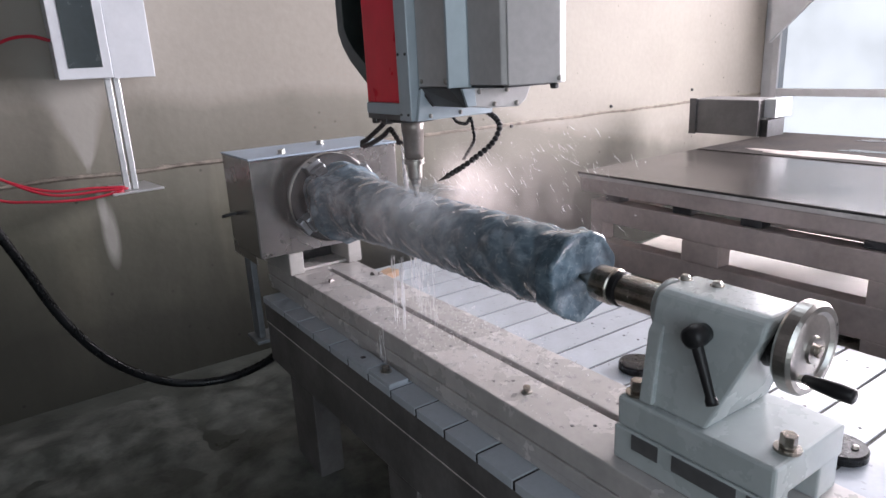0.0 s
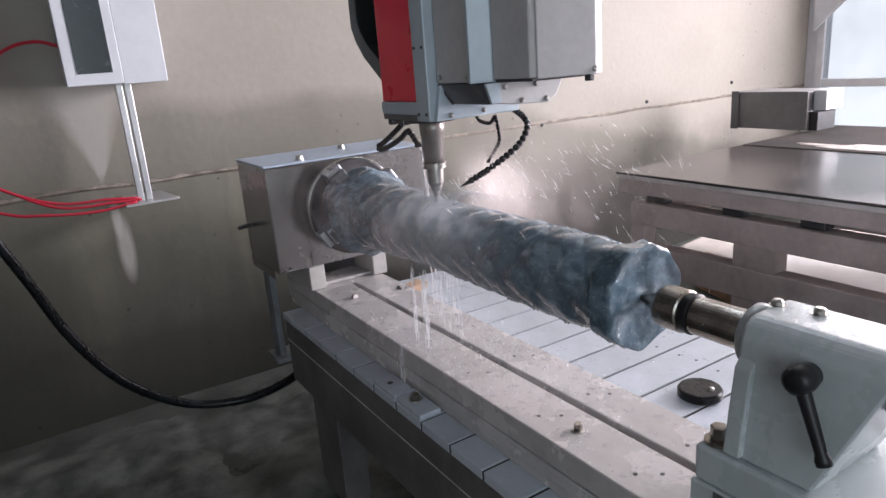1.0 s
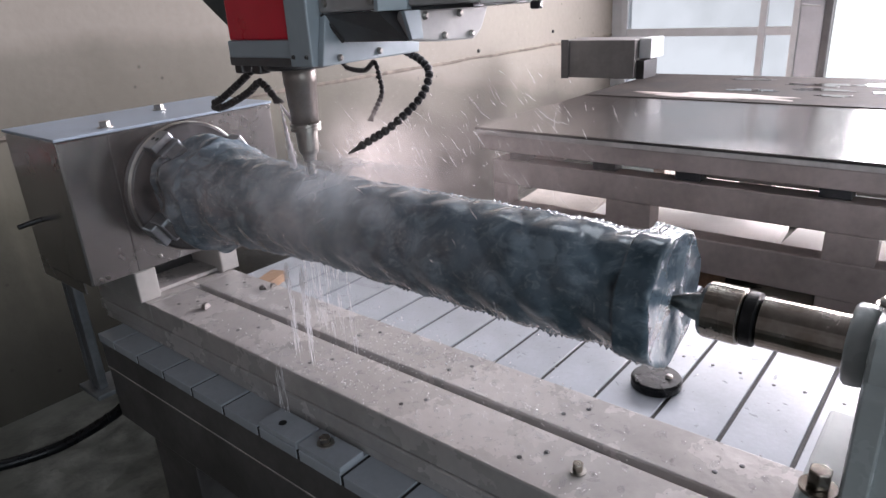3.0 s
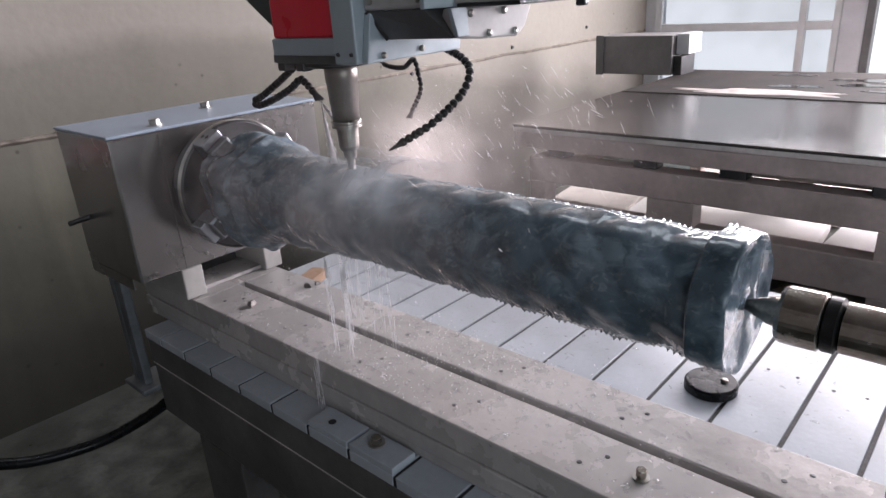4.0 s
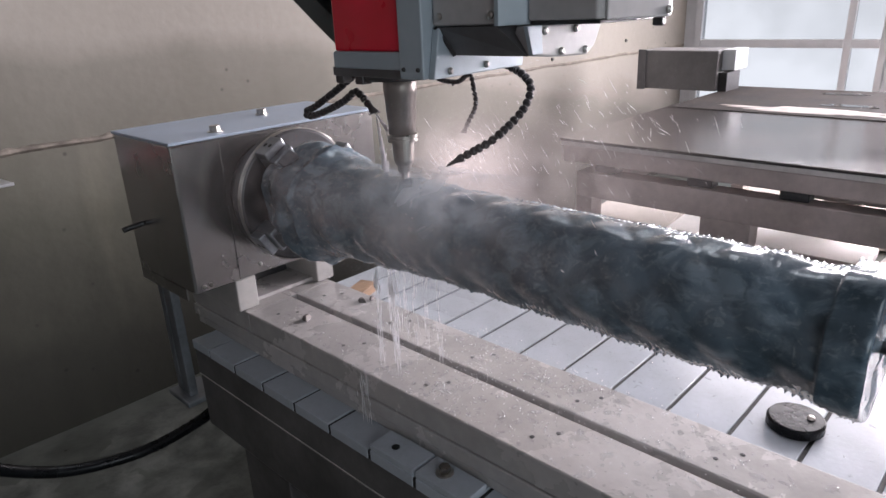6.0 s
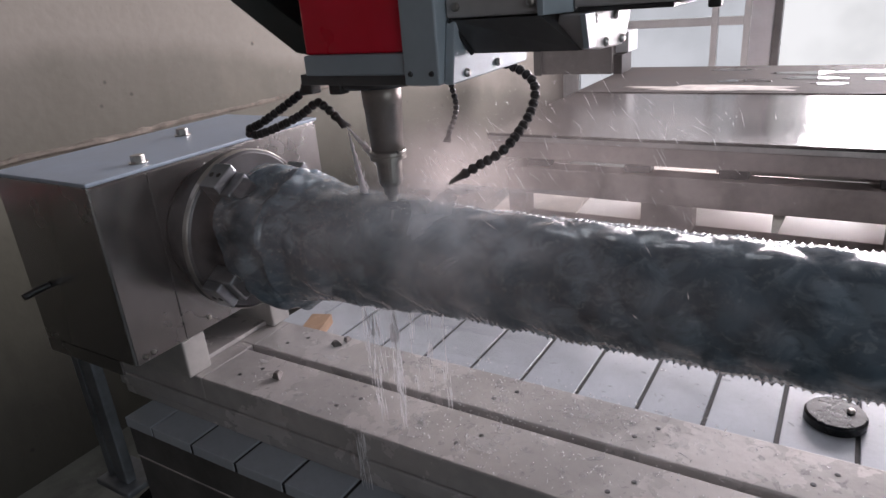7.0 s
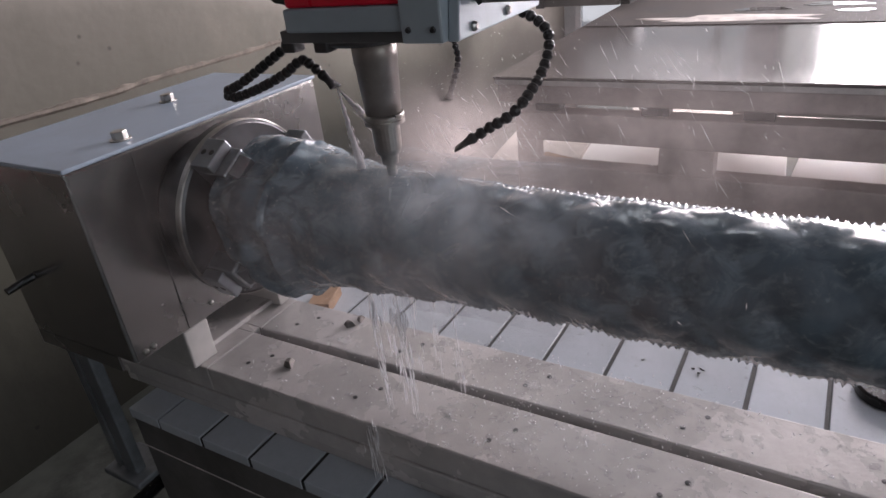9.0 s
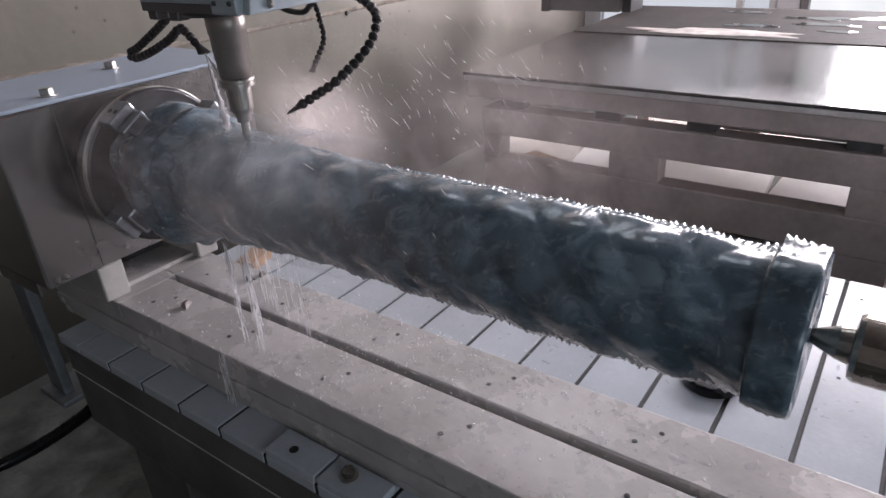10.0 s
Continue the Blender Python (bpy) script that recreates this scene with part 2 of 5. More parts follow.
def stone_material():
    """Wet blue-grey stone: dark ground, pale winding veins of foam and slurry."""
    m = material("wet_blue_stone", (0.115, 0.165, 0.21), 0.22, 0, 8.0, 0.12, 40, 0.12, (0.058, 0.088, 0.112), rough_vary=0.1, coat=0.28)
    m.node_tree.nodes["Principled BSDF"].inputs["Coat Roughness"].default_value = 0.05
    nt = m.node_tree
    n, l = nt.nodes, nt.links
    b = n["Principled BSDF"]
    sock = b.inputs["Base Color"].links[0].from_socket
    tc = n.new("ShaderNodeTexCoord")
    layers = ((9.0, (1.0, 0.8, 1.0), 0.48, 0.6, (0.13, 0.19, 0.24, 1)), (5.2, (1, 0.7, 1), 0.53, 0.6, (0.095, 0.075, 0.072, 1)),
              (22.0, (1.0, 0.8, 1.0), 0.46, 0.75, (0.20, 0.26, 0.31, 1)), (34.0, (1.0, 0.8, 1.2), 0.50, 0.6, (0.045, 0.068, 0.088, 1)),
              (58.0, (1.0, 0.9, 1.1), 0.54, 0.45, (0.33, 0.39, 0.43, 1)))
    for scale, skew, peak, amount, tone in layers:
        mp = n.new("ShaderNodeMapping")
        mp.inputs["Scale"].default_value = skew
        mp.inputs["Rotation"].default_value = (0.5, 0.3, 0.6)
        mp.inputs["Location"].default_value = (scale, 0, 0)
        l.new(tc.outputs["Object"], mp.inputs[0])
        warp = n.new("ShaderNodeTexNoise")
        warp.inputs["Scale"].default_value, warp.inputs["Detail"].default_value, warp.inputs["Distortion"].default_value = scale, 4, 0.7
        warp.inputs["Roughness"].default_value = 0.6
        l.new(mp.outputs[0], warp.inputs[0])
        vein = n.new("ShaderNodeValToRGB")
        vein.color_ramp.interpolation = "EASE"
        e = vein.color_ramp.elements
        e[0].position, e[0].color = peak, (0, 0, 0, 1)
        e[1].position, e[1].color = peak + 0.2, (amount, amount, amount, 1)
        l.new(warp.outputs[0], vein.inputs[0])
        mix = n.new("ShaderNodeMix")
        mix.data_type = "RGBA"
        l.new(vein.outputs[0], mix.inputs[0])
        l.new(sock, mix.inputs[6])
        mix.inputs[7].default_value = tone
        sock = mix.outputs[2]
    l.new(sock, b.inputs["Base Color"])
    return m


STONE = stone_material()


def water_material(name, alpha, colour=(0.9, 0.92, 0.95)):
    m = bpy.data.materials.new(name)
    m.use_nodes = True
    b = m.node_tree.nodes["Principled BSDF"]
    b.inputs["Base Color"].default_value = (*colour, 1)
    b.inputs["Roughness"].default_value = 0.15
    b.inputs["Alpha"].default_value = alpha
    return m


def mist_material():
    """Fine drops: they scatter the light that falls on them and pass some on."""
    m = bpy.data.materials.new("mist_drops")
    m.use_nodes = True
    n, l = m.node_tree.nodes, m.node_tree.links
    n.remove(n["Principled BSDF"])
    d, t, mix = n.new("ShaderNodeBsdfDiffuse"), n.new("ShaderNodeBsdfTranslucent"), n.new("ShaderNodeMixShader")
    d.inputs[0].default_value = t.inputs[0].default_value = (0.93, 0.92, 0.93, 1)
    l.new(d.outputs[0], mix.inputs[1])
    l.new(t.outputs[0], mix.inputs[2])
    l.new(mix.outputs[0], n["Material Output"].inputs[0])
    return m


MIST = mist_material()


def glow_material(name, colour, strength):
    m = bpy.data.materials.new(name)
    m.use_nodes = True
    n, l = m.node_tree.nodes, m.node_tree.links
    n.remove(n["Principled BSDF"])
    em = n.new("ShaderNodeEmission")
    tc = n.new("ShaderNodeTexCoord")
    nz = n.new("ShaderNodeTexNoise")
    nz.inputs["Scale"].default_value, nz.inputs["Detail"].default_value = 0.9, 4
    l.new(tc.outputs["Object"], nz.inputs[0])
    rp = n.new("ShaderNodeValToRGB")
    rp.color_ramp.elements[0].position, rp.color_ramp.elements[1].position = 0.35, 0.6
    rp.color_ramp.elements[0].color = (*[c * 0.8 for c in colour], 1)
    rp.color_ramp.elements[1].color = (*colour, 1)
    l.new(nz.outputs[0], rp.inputs[0])
    l.new(rp.outputs[0], em.inputs[0])
    em.inputs[1].default_value = strength
    l.new(em.outputs[0], n["Material Output"].inputs[0])
    return m


SKY_GLOW = glow_material("bright_outdoors", (0.95, 0.97, 1.0), 1.15)


def pane_material():
    m = bpy.data.materials.new("window_glass")
    m.use_nodes = True
    b = m.node_tree.nodes["Principled BSDF"]
    b.inputs["Base Color"].default_value = (0.66, 0.68, 0.72, 1)
    b.inputs["Transmission Weight"].default_value = 1.0
    b.inputs["Roughness"].default_value = 0.12
    b.inputs["IOR"].default_value = 1.1
    return m


GLASS = pane_material()

# ---- building helpers ----
ORIGIN = {}


def thing(name, at, label, category, group="", kind=""):
    ob = new(name)
    ob.location = at
    ob.empty_display_size = 0.05
    ORIGIN[ob.name] = Vector(at)
    return tagged(ob, label, category, group, kind)


def part(name, bm, mat, parent=None, label="", smooth=False):
    """One mesh out of world-space bmesh, under a thing or a part."""
    at = ORIGIN[parent.name] if parent else Vector((0, 0, 0))
    bmesh.ops.translate(bm, verts=bm.verts, vec=-at)
    me = bpy.data.meshes.new(name)
    bm.to_mesh(me)
    bm.free()
    me.materials.append(mat)
    if smooth:
        for p in me.polygons:
            p.use_smooth = True
    ob = new(name, me)
    if parent:
        ob.parent = parent
        ORIGIN[ob.name] = at
    if label:
        ob["label"] = label
    return ob


def structure(name, bm, mat, label, category, kind="structure", smooth=False):
    ob = part(name, bm, mat, None, "", smooth)
    ORIGIN[ob.name] = Vector((0, 0, 0))
    return tagged(ob, label, category, "", kind)


def box(x0, x1, y0, y1, z0, z1, bevel=0.0, bm=None, seg=2):
    bm = bm or bmesh.new()
    m = Matrix.Translation(((x0 + x1) / 2, (y0 + y1) / 2, (z0 + z1) / 2)) @ Matrix.Diagonal((abs(x1 - x0), abs(y1 - y0), abs(z1 - z0), 1))
    r = bmesh.ops.create_cube(bm, size=1, matrix=m)
    if bevel:
        edges = list({e for v in r["verts"] for e in v.link_edges})
        bmesh.ops.bevel(bm, geom=edges, offset=bevel, segments=seg, affect="EDGES", profile=0.5)
    return bm


def prism(points, axis, a, b, bevel=0.0, bm=None):
    """A polygon of two coordinates, drawn out from a to b along the axis."""
    bm = bm or bmesh.new()

    def put(p, h):
        return {"x": (h, p[0], p[1]), "y": (p[0], h, p[1]), "z": (p[0], p[1], h)}[axis]

    lo, hi = [bm.verts.new(put(p, a)) for p in points], [bm.verts.new(put(p, b)) for p in points]
    k = len(points)
    faces = [bm.faces.new(lo), bm.faces.new(hi[::-1])]
    for i in range(k):
        faces.append(bm.faces.new((lo[i], hi[i], hi[(i + 1) % k], lo[(i + 1) % k])))
    bmesh.ops.recalc_face_normals(bm, faces=faces)
    if bevel:
        bmesh.ops.bevel(bm, geom=list({e for f in faces for e in f.edges}), offset=bevel, segments=2, affect="EDGES", profile=0.5)
    return bm


def lathe(profile, at, axis="y", seg=40, bm=None, closed=True):
    """profile: (distance along the axis, radius) pairs."""
    bm = bm or bmesh.new()
    rings = []
    for d, r in profile:
        ring = []
        for i in range(seg):
            a = 2 * math.pi * i / seg
            c, s_ = r * math.cos(a), r * math.sin(a)
            p = {"y": (c, d, s_), "z": (c, s_, d), "x": (d, c, s_)}[axis]
            ring.append(bm.verts.new(Vector(at) + Vector(p)))
        rings.append(ring)
    faces = []
    for r0, r1 in zip(rings, rings[1:]):
        for i in range(seg):
            faces.append(bm.faces.new((r0[i], r0[(i + 1) % seg], r1[(i + 1) % seg], r1[i])))
    if closed:
        faces += [bm.faces.new(rings[0]), bm.faces.new(rings[-1])]
    bmesh.ops.recalc_face_normals(bm, faces=faces)
    return bm


def smooth_line(points, n=8):
    """Catmull-Rom through the points."""
    p = [Vector(q) for q in points]
    p = [2 * p[0] - p[1]] + p + [2 * p[-1] - p[-2]]
    out = []
    for i in range(1, len(p) - 2):
        for k in range(n):
            t = k / n
            out.append(0.5 * (2 * p[i] + (p[i + 1] - p[i - 1]) * t + (2 * p[i - 1] - 5 * p[i] + 4 * p[i + 1] - p[i + 2]) * t * t
                              + (3 * p[i] - p[i - 1] - 3 * p[i + 1] + p[i + 2]) * t ** 3))
    out.append(p[-2])
    return out


def tube(points, radius, seg=10, n=8, bm=None):
    bm = bm or bmesh.new()
    line = smooth_line(points, n)
    rings = []
    side = Vector((0, 0, 1))
    for i, q in enumerate(line):
        d = (line[min(i + 1, len(line) - 1)] - line[max(i - 1, 0)]).normalized()
        u = d.cross(side)
        u = (u if u.length > 1e-3 else d.cross(Vector((1, 0, 0)))).normalized()
        v = d.cross(u)
        r = radius(i / (len(line) - 1)) if callable(radius) else radius
        rings.append([bm.verts.new(q + r * (math.cos(2 * math.pi * k / seg) * u + math.sin(2 * math.pi * k / seg) * v)) for k in range(seg)])
    faces = []
    for a, b in zip(rings, rings[1:]):
        for k in range(seg):
            faces.append(bm.faces.new((a[k], a[(k + 1) % seg], b[(k + 1) % seg], b[k])))
    faces += [bm.faces.new(rings[0]), bm.faces.new(rings[-1])]
    bmesh.ops.recalc_face_normals(bm, faces=faces)
    return bm


def hex_bolt(at, r, h, axis="z", turn=0.0):
    bm = bmesh.new()
    pts = [(r * math.cos(turn + k * math.pi / 3), r * math.sin(turn + k * math.pi / 3)) for k in range(6)]
    x, y, z = at
    if axis == "z":
        prism([(x + a, y + b) for a, b in pts], "z", z, z + h, r * 0.12, bm)
    elif axis == "y":
        prism([(x + a, z + b) for a, b in pts], "y", y - h, y, r * 0.12, bm)
    else:
        prism([(y + a, z + b) for a, b in pts], "x", x - h, x, r * 0.12, bm)
    return bm


# ---- the room ----
X_EAST, Y_NORTH, X_WEST, Y_SOUTH, H_ROOM = 5.95, 3.42, -2.6, -1.9, 4.2
AXIS_X, AXIS_Z = 0.95, 1.07
BED, DECK = 0.645, 0.769


def ground_mesh():
    bm = bmesh.new()
    nx, ny = 90, 72
    grid = []
    for j in range(ny + 1):
        row = []
        for i in range(nx + 1):
            x, y = X_WEST - 0.2 + (X_EAST + 3.2 - X_WEST) * i / nx, Y_SOUTH - 0.2 + (Y_NORTH - Y_SOUTH + 0.4) * j / ny
            row.append(bm.verts.new((x, y, 0.012 * (noise.noise(Vector((x * 1.5, y * 1.5, 0))) - 0.5) - 0.006)))
        grid.append(row)
    for j in range(ny):
        for i in range(nx):
            bm.faces.new((grid[j][i], grid[j][i + 1], grid[j + 1][i + 1], grid[j + 1][i]))
    return bm


structure("floor", ground_mesh(), CONCRETE, "dark wet concrete workshop floor", "floor", smooth=True)
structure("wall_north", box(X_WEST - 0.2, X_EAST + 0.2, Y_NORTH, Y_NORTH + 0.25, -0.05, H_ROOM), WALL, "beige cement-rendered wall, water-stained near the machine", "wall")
structure("wall_west", box(X_WEST - 0.2, X_WEST, Y_SOUTH, Y_NORTH - 0.002, -0.05, H_ROOM), PLAIN_WALL, "plain rendered wall", "wall")
# unseen wall, its opening added to let the fill light in
_bm = box(X_WEST - 0.2, -1.6, Y_SOUTH - 0.2, Y_SOUTH, -0.05, H_ROOM)
box(0.9, X_EAST + 0.2, Y_SOUTH - 0.2, Y_SOUTH, -0.05, H_ROOM, bm=_bm)
box(-1.6, 0.9, Y_SOUTH - 0.2, Y_SOUTH, 2.95, H_ROOM, bm=_bm)
structure("wall_south", _bm, PLAIN_WALL, "unseen plain south wall with an opening added for the fill light", "wall")
_bm = box(X_EAST, X_EAST + 0.2, Y_SOUTH, -1.75, -0.05, H_ROOM)
box(X_EAST, X_EAST + 0.2, -1.75, Y_NORTH - 0.002, 3.1, H_ROOM, bm=_bm)
structure("wall_east", _bm, PLAIN_WALL, "rendered wall with a wide glazed opening", "wall")
structure("window_reveal", box(X_EAST, X_EAST + 0.2, Y_NORTH - 0.10, Y_NORTH - 0.002, -0.05, 3.0995), WHITE_FRAME, "white plastered window reveal", "reveal")
SKY_X0, SKY_X1, SKY_Y0, SKY_Y1 = 2.3, 3.8, 1.85, 3.15
_bm = box(X_WEST - 0.2, SKY_X0, Y_SOUTH - 0.2, Y_NORTH + 0.25, H_ROOM, H_ROOM + 0.15)
box(SKY_X1, X_EAST + 0.2, Y_SOUTH - 0.2, Y_NORTH + 0.25, H_ROOM, H_ROOM + 0.15, bm=_bm)
box(SKY_X0, SKY_X1, Y_SOUTH - 0.2, SKY_Y0, H_ROOM, H_ROOM + 0.15, bm=_bm)
box(SKY_X0, SKY_X1, SKY_Y1, Y_NORTH + 0.25, H_ROOM, H_ROOM + 0.15, bm=_bm)
structure("ceiling", _bm, PLAIN_WALL, "plain ceiling with a long roof light", "ceiling")


def wall_seam():
    """The rough ridge of mortar along the wall."""
    bm = bmesh.new()
    rnd = random.Random(3)
    prev = None
    k = 220
    for i in range(k + 1):
        x = X_WEST + (X_EAST - X_WEST) * i / k
        d = (0.010 + 0.008 * rnd.random()) * (1.0 if x < 1.6 else 0.35)
        z = 1.10 + 0.010 * noise.noise(Vector((x * 3, 0, 0)))
        h = 0.006 + 0.012 * rnd.random() ** 2
        ring = [bm.verts.new(p) for p in ((x, Y_NORTH + 0.004, z - 0.02), (x, Y_NORTH - d, z - 0.006), (x, Y_NORTH - d * 0.8, z + h * 0.4), (x, Y_NORTH + 0.004, z + h))]
        if prev:
            for a in range(3):
                bm.faces.new((prev[a], prev[a + 1], ring[a + 1], ring[a]))
        prev = ring
    bmesh.ops.recalc_face_normals(bm, faces=bm.faces)
    return bm


structure("trim", wall_seam(), material("seam_mortar", (0.30, 0.26, 0.22), 0.9, 0, 14, 0.25, 60, 0.5), "rough dirty mortar seam along the wall", "trim")


structure("trim", box(X_WEST + 0.01, 1.9, Y_NORTH - 0.004, Y_NORTH - 0.0002, 1.922, H_ROOM - 0.01), material("dark_green_layer", (0.022, 0.034, 0.030), 0.6, 0, 2.0, 0.2, 40, 0.1, (0.014, 0.022, 0.02)), "thin dark green layer over the upper wall", "wall board")


def small_knob(x, z):
    return lathe([(-0.012, 0.008), (-0.009, 0.011), (0.0, 0.013)], (x, Y_NORTH, z), "y", 12)


for _x, _z in ((2.9, 1.085), (3.9, 1.14), (4.9, 1.2)):
    k_ = structure("wall_anchor", small_knob(_x, _z), DARK_STEEL, "rusty anchor stub in the wall", "anchor", kind="")

# the glazed front and the day outside
structure("backdrop", box(9.4, 9.5, -7, 8, -0.5, 7), SKY_GLOW, "bright overcast daylight outside", "backdrop")
structure("pavement", box(X_EAST + 0.2, 9.4, -7, 8, -0.2, -0.02), material("pale_paving", (0.6, 0.58, 0.56), 0.8, 0, 3, 0.1, 30, 0.2), "pale paving outside the windows", "pavement")


def glazing():
    win = thing("window_1", (X_EAST, 2.5, 0.0), "white aluminium window with a low transom and pale panes", "window", kind="structure")
    xa, xb = X_EAST - 0.03, X_EAST + 0.03
    for y0, y1 in ((3.26, 3.318), (2.10, 2.15), (1.865, 1.91)):
        part("window_frame", box(xa, xb, y0, y1, 0.0, 3.1, 0.004), WHITE_FRAME, win)
    for y0, y1 in ((2.152, 3.258), (1.912, 2.098)):
        for z0, z1 in ((1.08, 1.145), (0.0, 0.08), (3.02, 3.1)):
            part("transom", box(xa, xb, y0, y1, z0, z1, 0.004), WHITE_FRAME, win)
        for z0, z1 in ((0.082, 1.078), (1.147, 3.018)):
            p = part("pane", box(X_EAST - 0.004, X_EAST + 0.004, y0, y1, z0, z1), GLASS, win)
            p.visible_shadow = False


glazing()


def door_leaf():
    d = thing("door_1", (X_EAST, 1.76, 0.0), "pale grey metal door leaf standing beside the open doorway", "door", kind="structure")
    part("leaf", box(X_EAST - 0.025, X_EAST + 0.025, 1.70, 1.858, 0.0, 2.3, 0.004), DOOR_LEAF, d)
    part("door_frame", box(X_EAST - 0.05, X_EAST + 0.05, 1.64, 1.695, 0.0, 2.4, 0.004), HOOD, d, "dark door post")
    h = part("door_handle", tube([(X_EAST - 0.03, 1.84, 1.30), (X_EAST - 0.06, 1.84, 1.30), (X_EAST - 0.06, 1.72, 1.29)], 0.009), ALU, d, "white lever handle")
    return h


door_leaf()
_g = structure("gusset", prism([(Y_NORTH - 0.11, 1.55), (Y_NORTH - 0.11, 2.4), (2.4, 2.4)], "x", X_EAST - 0.12, X_EAST - 0.08, 0.003), WHITE_FRAME, "pale sloping sheet bracket in the window corner", "bracket", kind="")


# ---- second machine's table ----
def stone_table():
    t = thing("stone_table", (3.55, 0.9, 0.0), "low steel machine table with a wet black top", "table")
    x0, x1, y0, y1 = 2.52, 4.58, -1.2, 2.43
    part("tabletop", box(x0, x1, y0, y1, 0.918, 0.93, 0.003), TABLE_TOP, t, "thin wet black top sheet")
    part("edge_strip", box(x0 + 0.004, x1 - 0.004, y0 + 0.004, y1 - 0.004, 0.898, 0.918, 0.003), TABLE_EDGE, t, "pale edge strip")
    part("upper_frame", box(x0 + 0.012, x1 - 0.012, y0 + 0.012, y1 - 0.012, 0.825, 0.898, 0.006), TABLE_STEEL, t)
    part("inner_beam", box(x0 + 0.12, x0 + 0.15, y0 + 0.1, 1.52, 0.786, 0.824), TABLE_STEEL, t)
    yy = [2.22, 1.80, 1.45, 0.95, 0.40, -0.2, -0.9]
    for x in (x0 + 0.08, 3.55, x1 - 0.08):
        for y in yy:
            part("levelling_block", box(x - 0.035, x + 0.035, y - 0.05, y + 0.05, 0.785, 0.825, 0.004), DARK_STEEL, t)
    for x in (x0 + 0.02, x1 - 0.12):
        part("top_rail", box(x, x + 0.10, y0 + 0.1, y1 - 0.08, 0.672, 0.785, 0.006), TABLE_STEEL, t)
        part("bottom_rail", box(x + 0.002, x + 0.098, y0 + 0.1, y1 - 0.08, 0.43, 0.57, 0.006), TABLE_STEEL, t)
        for a, b in ((2.27, 2.35), (1.58, 1.775), (0.80, 0.96), (-0.1, 0.1), (-1.05, -0.9)):
            part("post", box(x + 0.004, x + 0.096, a, b, 0.57, 0.672, 0.004), TABLE_STEEL, t)
            part("leg", box(x + 0.006, x + 0.094, a, b, 0.0, 0.43, 0.004), TABLE_STEEL, t)
    for y in (y0 + 0.1, y1 - 0.17):
        part("cross_rail", box(x0 + 0.122, x1 - 0.122, y, y + 0.09, 0.672, 0.784, 0.006), TABLE_STEEL, t)
    return t


stone_table()


def puddle(cx, cy, sx, sy, seed, z, h, k=64):
    bm = bmesh.new()
    top, bot = [], []
    for i in range(k):
        a = 2 * math.pi * i / k
        r = 0.72 + 0.5 * noise.noise(Vector((math.cos(a) * 1.7, math.sin(a) * 1.7, seed))) + 0.12 * noise.noise(Vector((math.cos(a) * 6, math.sin(a) * 6, seed)))
        bot.append(bm.verts.new((cx + sx * r * math.cos(a), cy + sy * r * math.sin(a), z)))
        top.append(bm.verts.new((cx + sx * (r - 0.03) * math.cos(a), cy + sy * (r - 0.03) * math.sin(a), z + h)))
    for i in range(k):
        bm.faces.new((bot[i], bot[(i + 1) % k], top[(i + 1) % k], top[i]))
    bm.faces.new(top)
    bmesh.ops.recalc_face_normals(bm, faces=bm.faces)
    return bm


WET_BED = material("wet_silted_plate", (0.045, 0.037, 0.033), 0.85, 0, 5.0, 0.3, 40, 0.6, (0.018, 0.016, 0.015), rough_vary=0.2)
WET_BED.node_tree.nodes["Principled BSDF"].inputs["Specular IOR Level"].default_value = 0.14
structure("wet_plate", box(3.565, 4.574, -1.18, 2.42, 0.9303, 0.9345, 0.001), WET_BED, "dark silted wet plate on the far half of the table", "plate", kind="")
structure("silt_bank", puddle(3.70, 1.75, 0.12, 0.62, 4.0, 0.9347, 0.002), SILT, "pale wet silt lying on the dark plate", "silt", kind="stuff")
for _k, (_x, _y, _sx, _sy) in enumerate(((3.95, 1.62, 0.05, 0.12), (4.05, 1.30, 0.04, 0.16), (3.86, 1.22, 0.03, 0.08), (4.25, 1.35, 0.05, 0.15), (4.3, 1.0, 0.06, 0.2), (4.0, 0.8, 0.05, 0.2), (4.2, 0.55, 0.08, 0.2), (3.9, 0.3, 0.05, 0.25), (4.4, 1.75, 0.04, 0.12))):
    structure("water_puddle", puddle(_x, _y, 1.5 * _sx, 1.3 * _sy, 8.0 + 3 * _k, 0.9347, 0.002), PUDDLE, "shallow water puddle on the dark plate", "puddle", kind="stuff")


BEAM_GREY = material("beam_grey", (0.22, 0.21, 0.21), 0.5, 0.1, 4.0, 0.15, 50, 0.1)


def steel_beam():
    b = thing("steel_beam", (4.38, 2.38, 0.93), "grey box-section beam end overhanging the black table", "beam")
    part("beam_body", box(4.24, 4.52, 2.43, 2.94, 0.935, 1.18, 0.006), BEAM_GREY, b)
    part("end_flange", box(4.225, 4.239, 2.90, 2.955, 0.93, 1.185, 0.002), HOOD, b, "dark end strip")
    part("end_block", box(4.30, 4.5, 2.345, 2.427, 1.06, 1.185, 0.005), WHITE_FRAME, b, "pale end block")
    part("lug", box(4.27, 4.48, 2.375, 2.4295, 0.9305, 1.049, 0.004), DARK_STEEL, b)


steel_beam()


def floor_block(name, x, y, sx, sy, sz, turn, mat, label, category):
    bm = box(-sx, sx, -sy, sy, 0, sz, 0.006)
    bmesh.ops.transform(bm, matrix=pose(x, y, 0.0, 0, 0, turn), verts=bm.verts)
    structure(name, bm, mat, label, category, kind="")


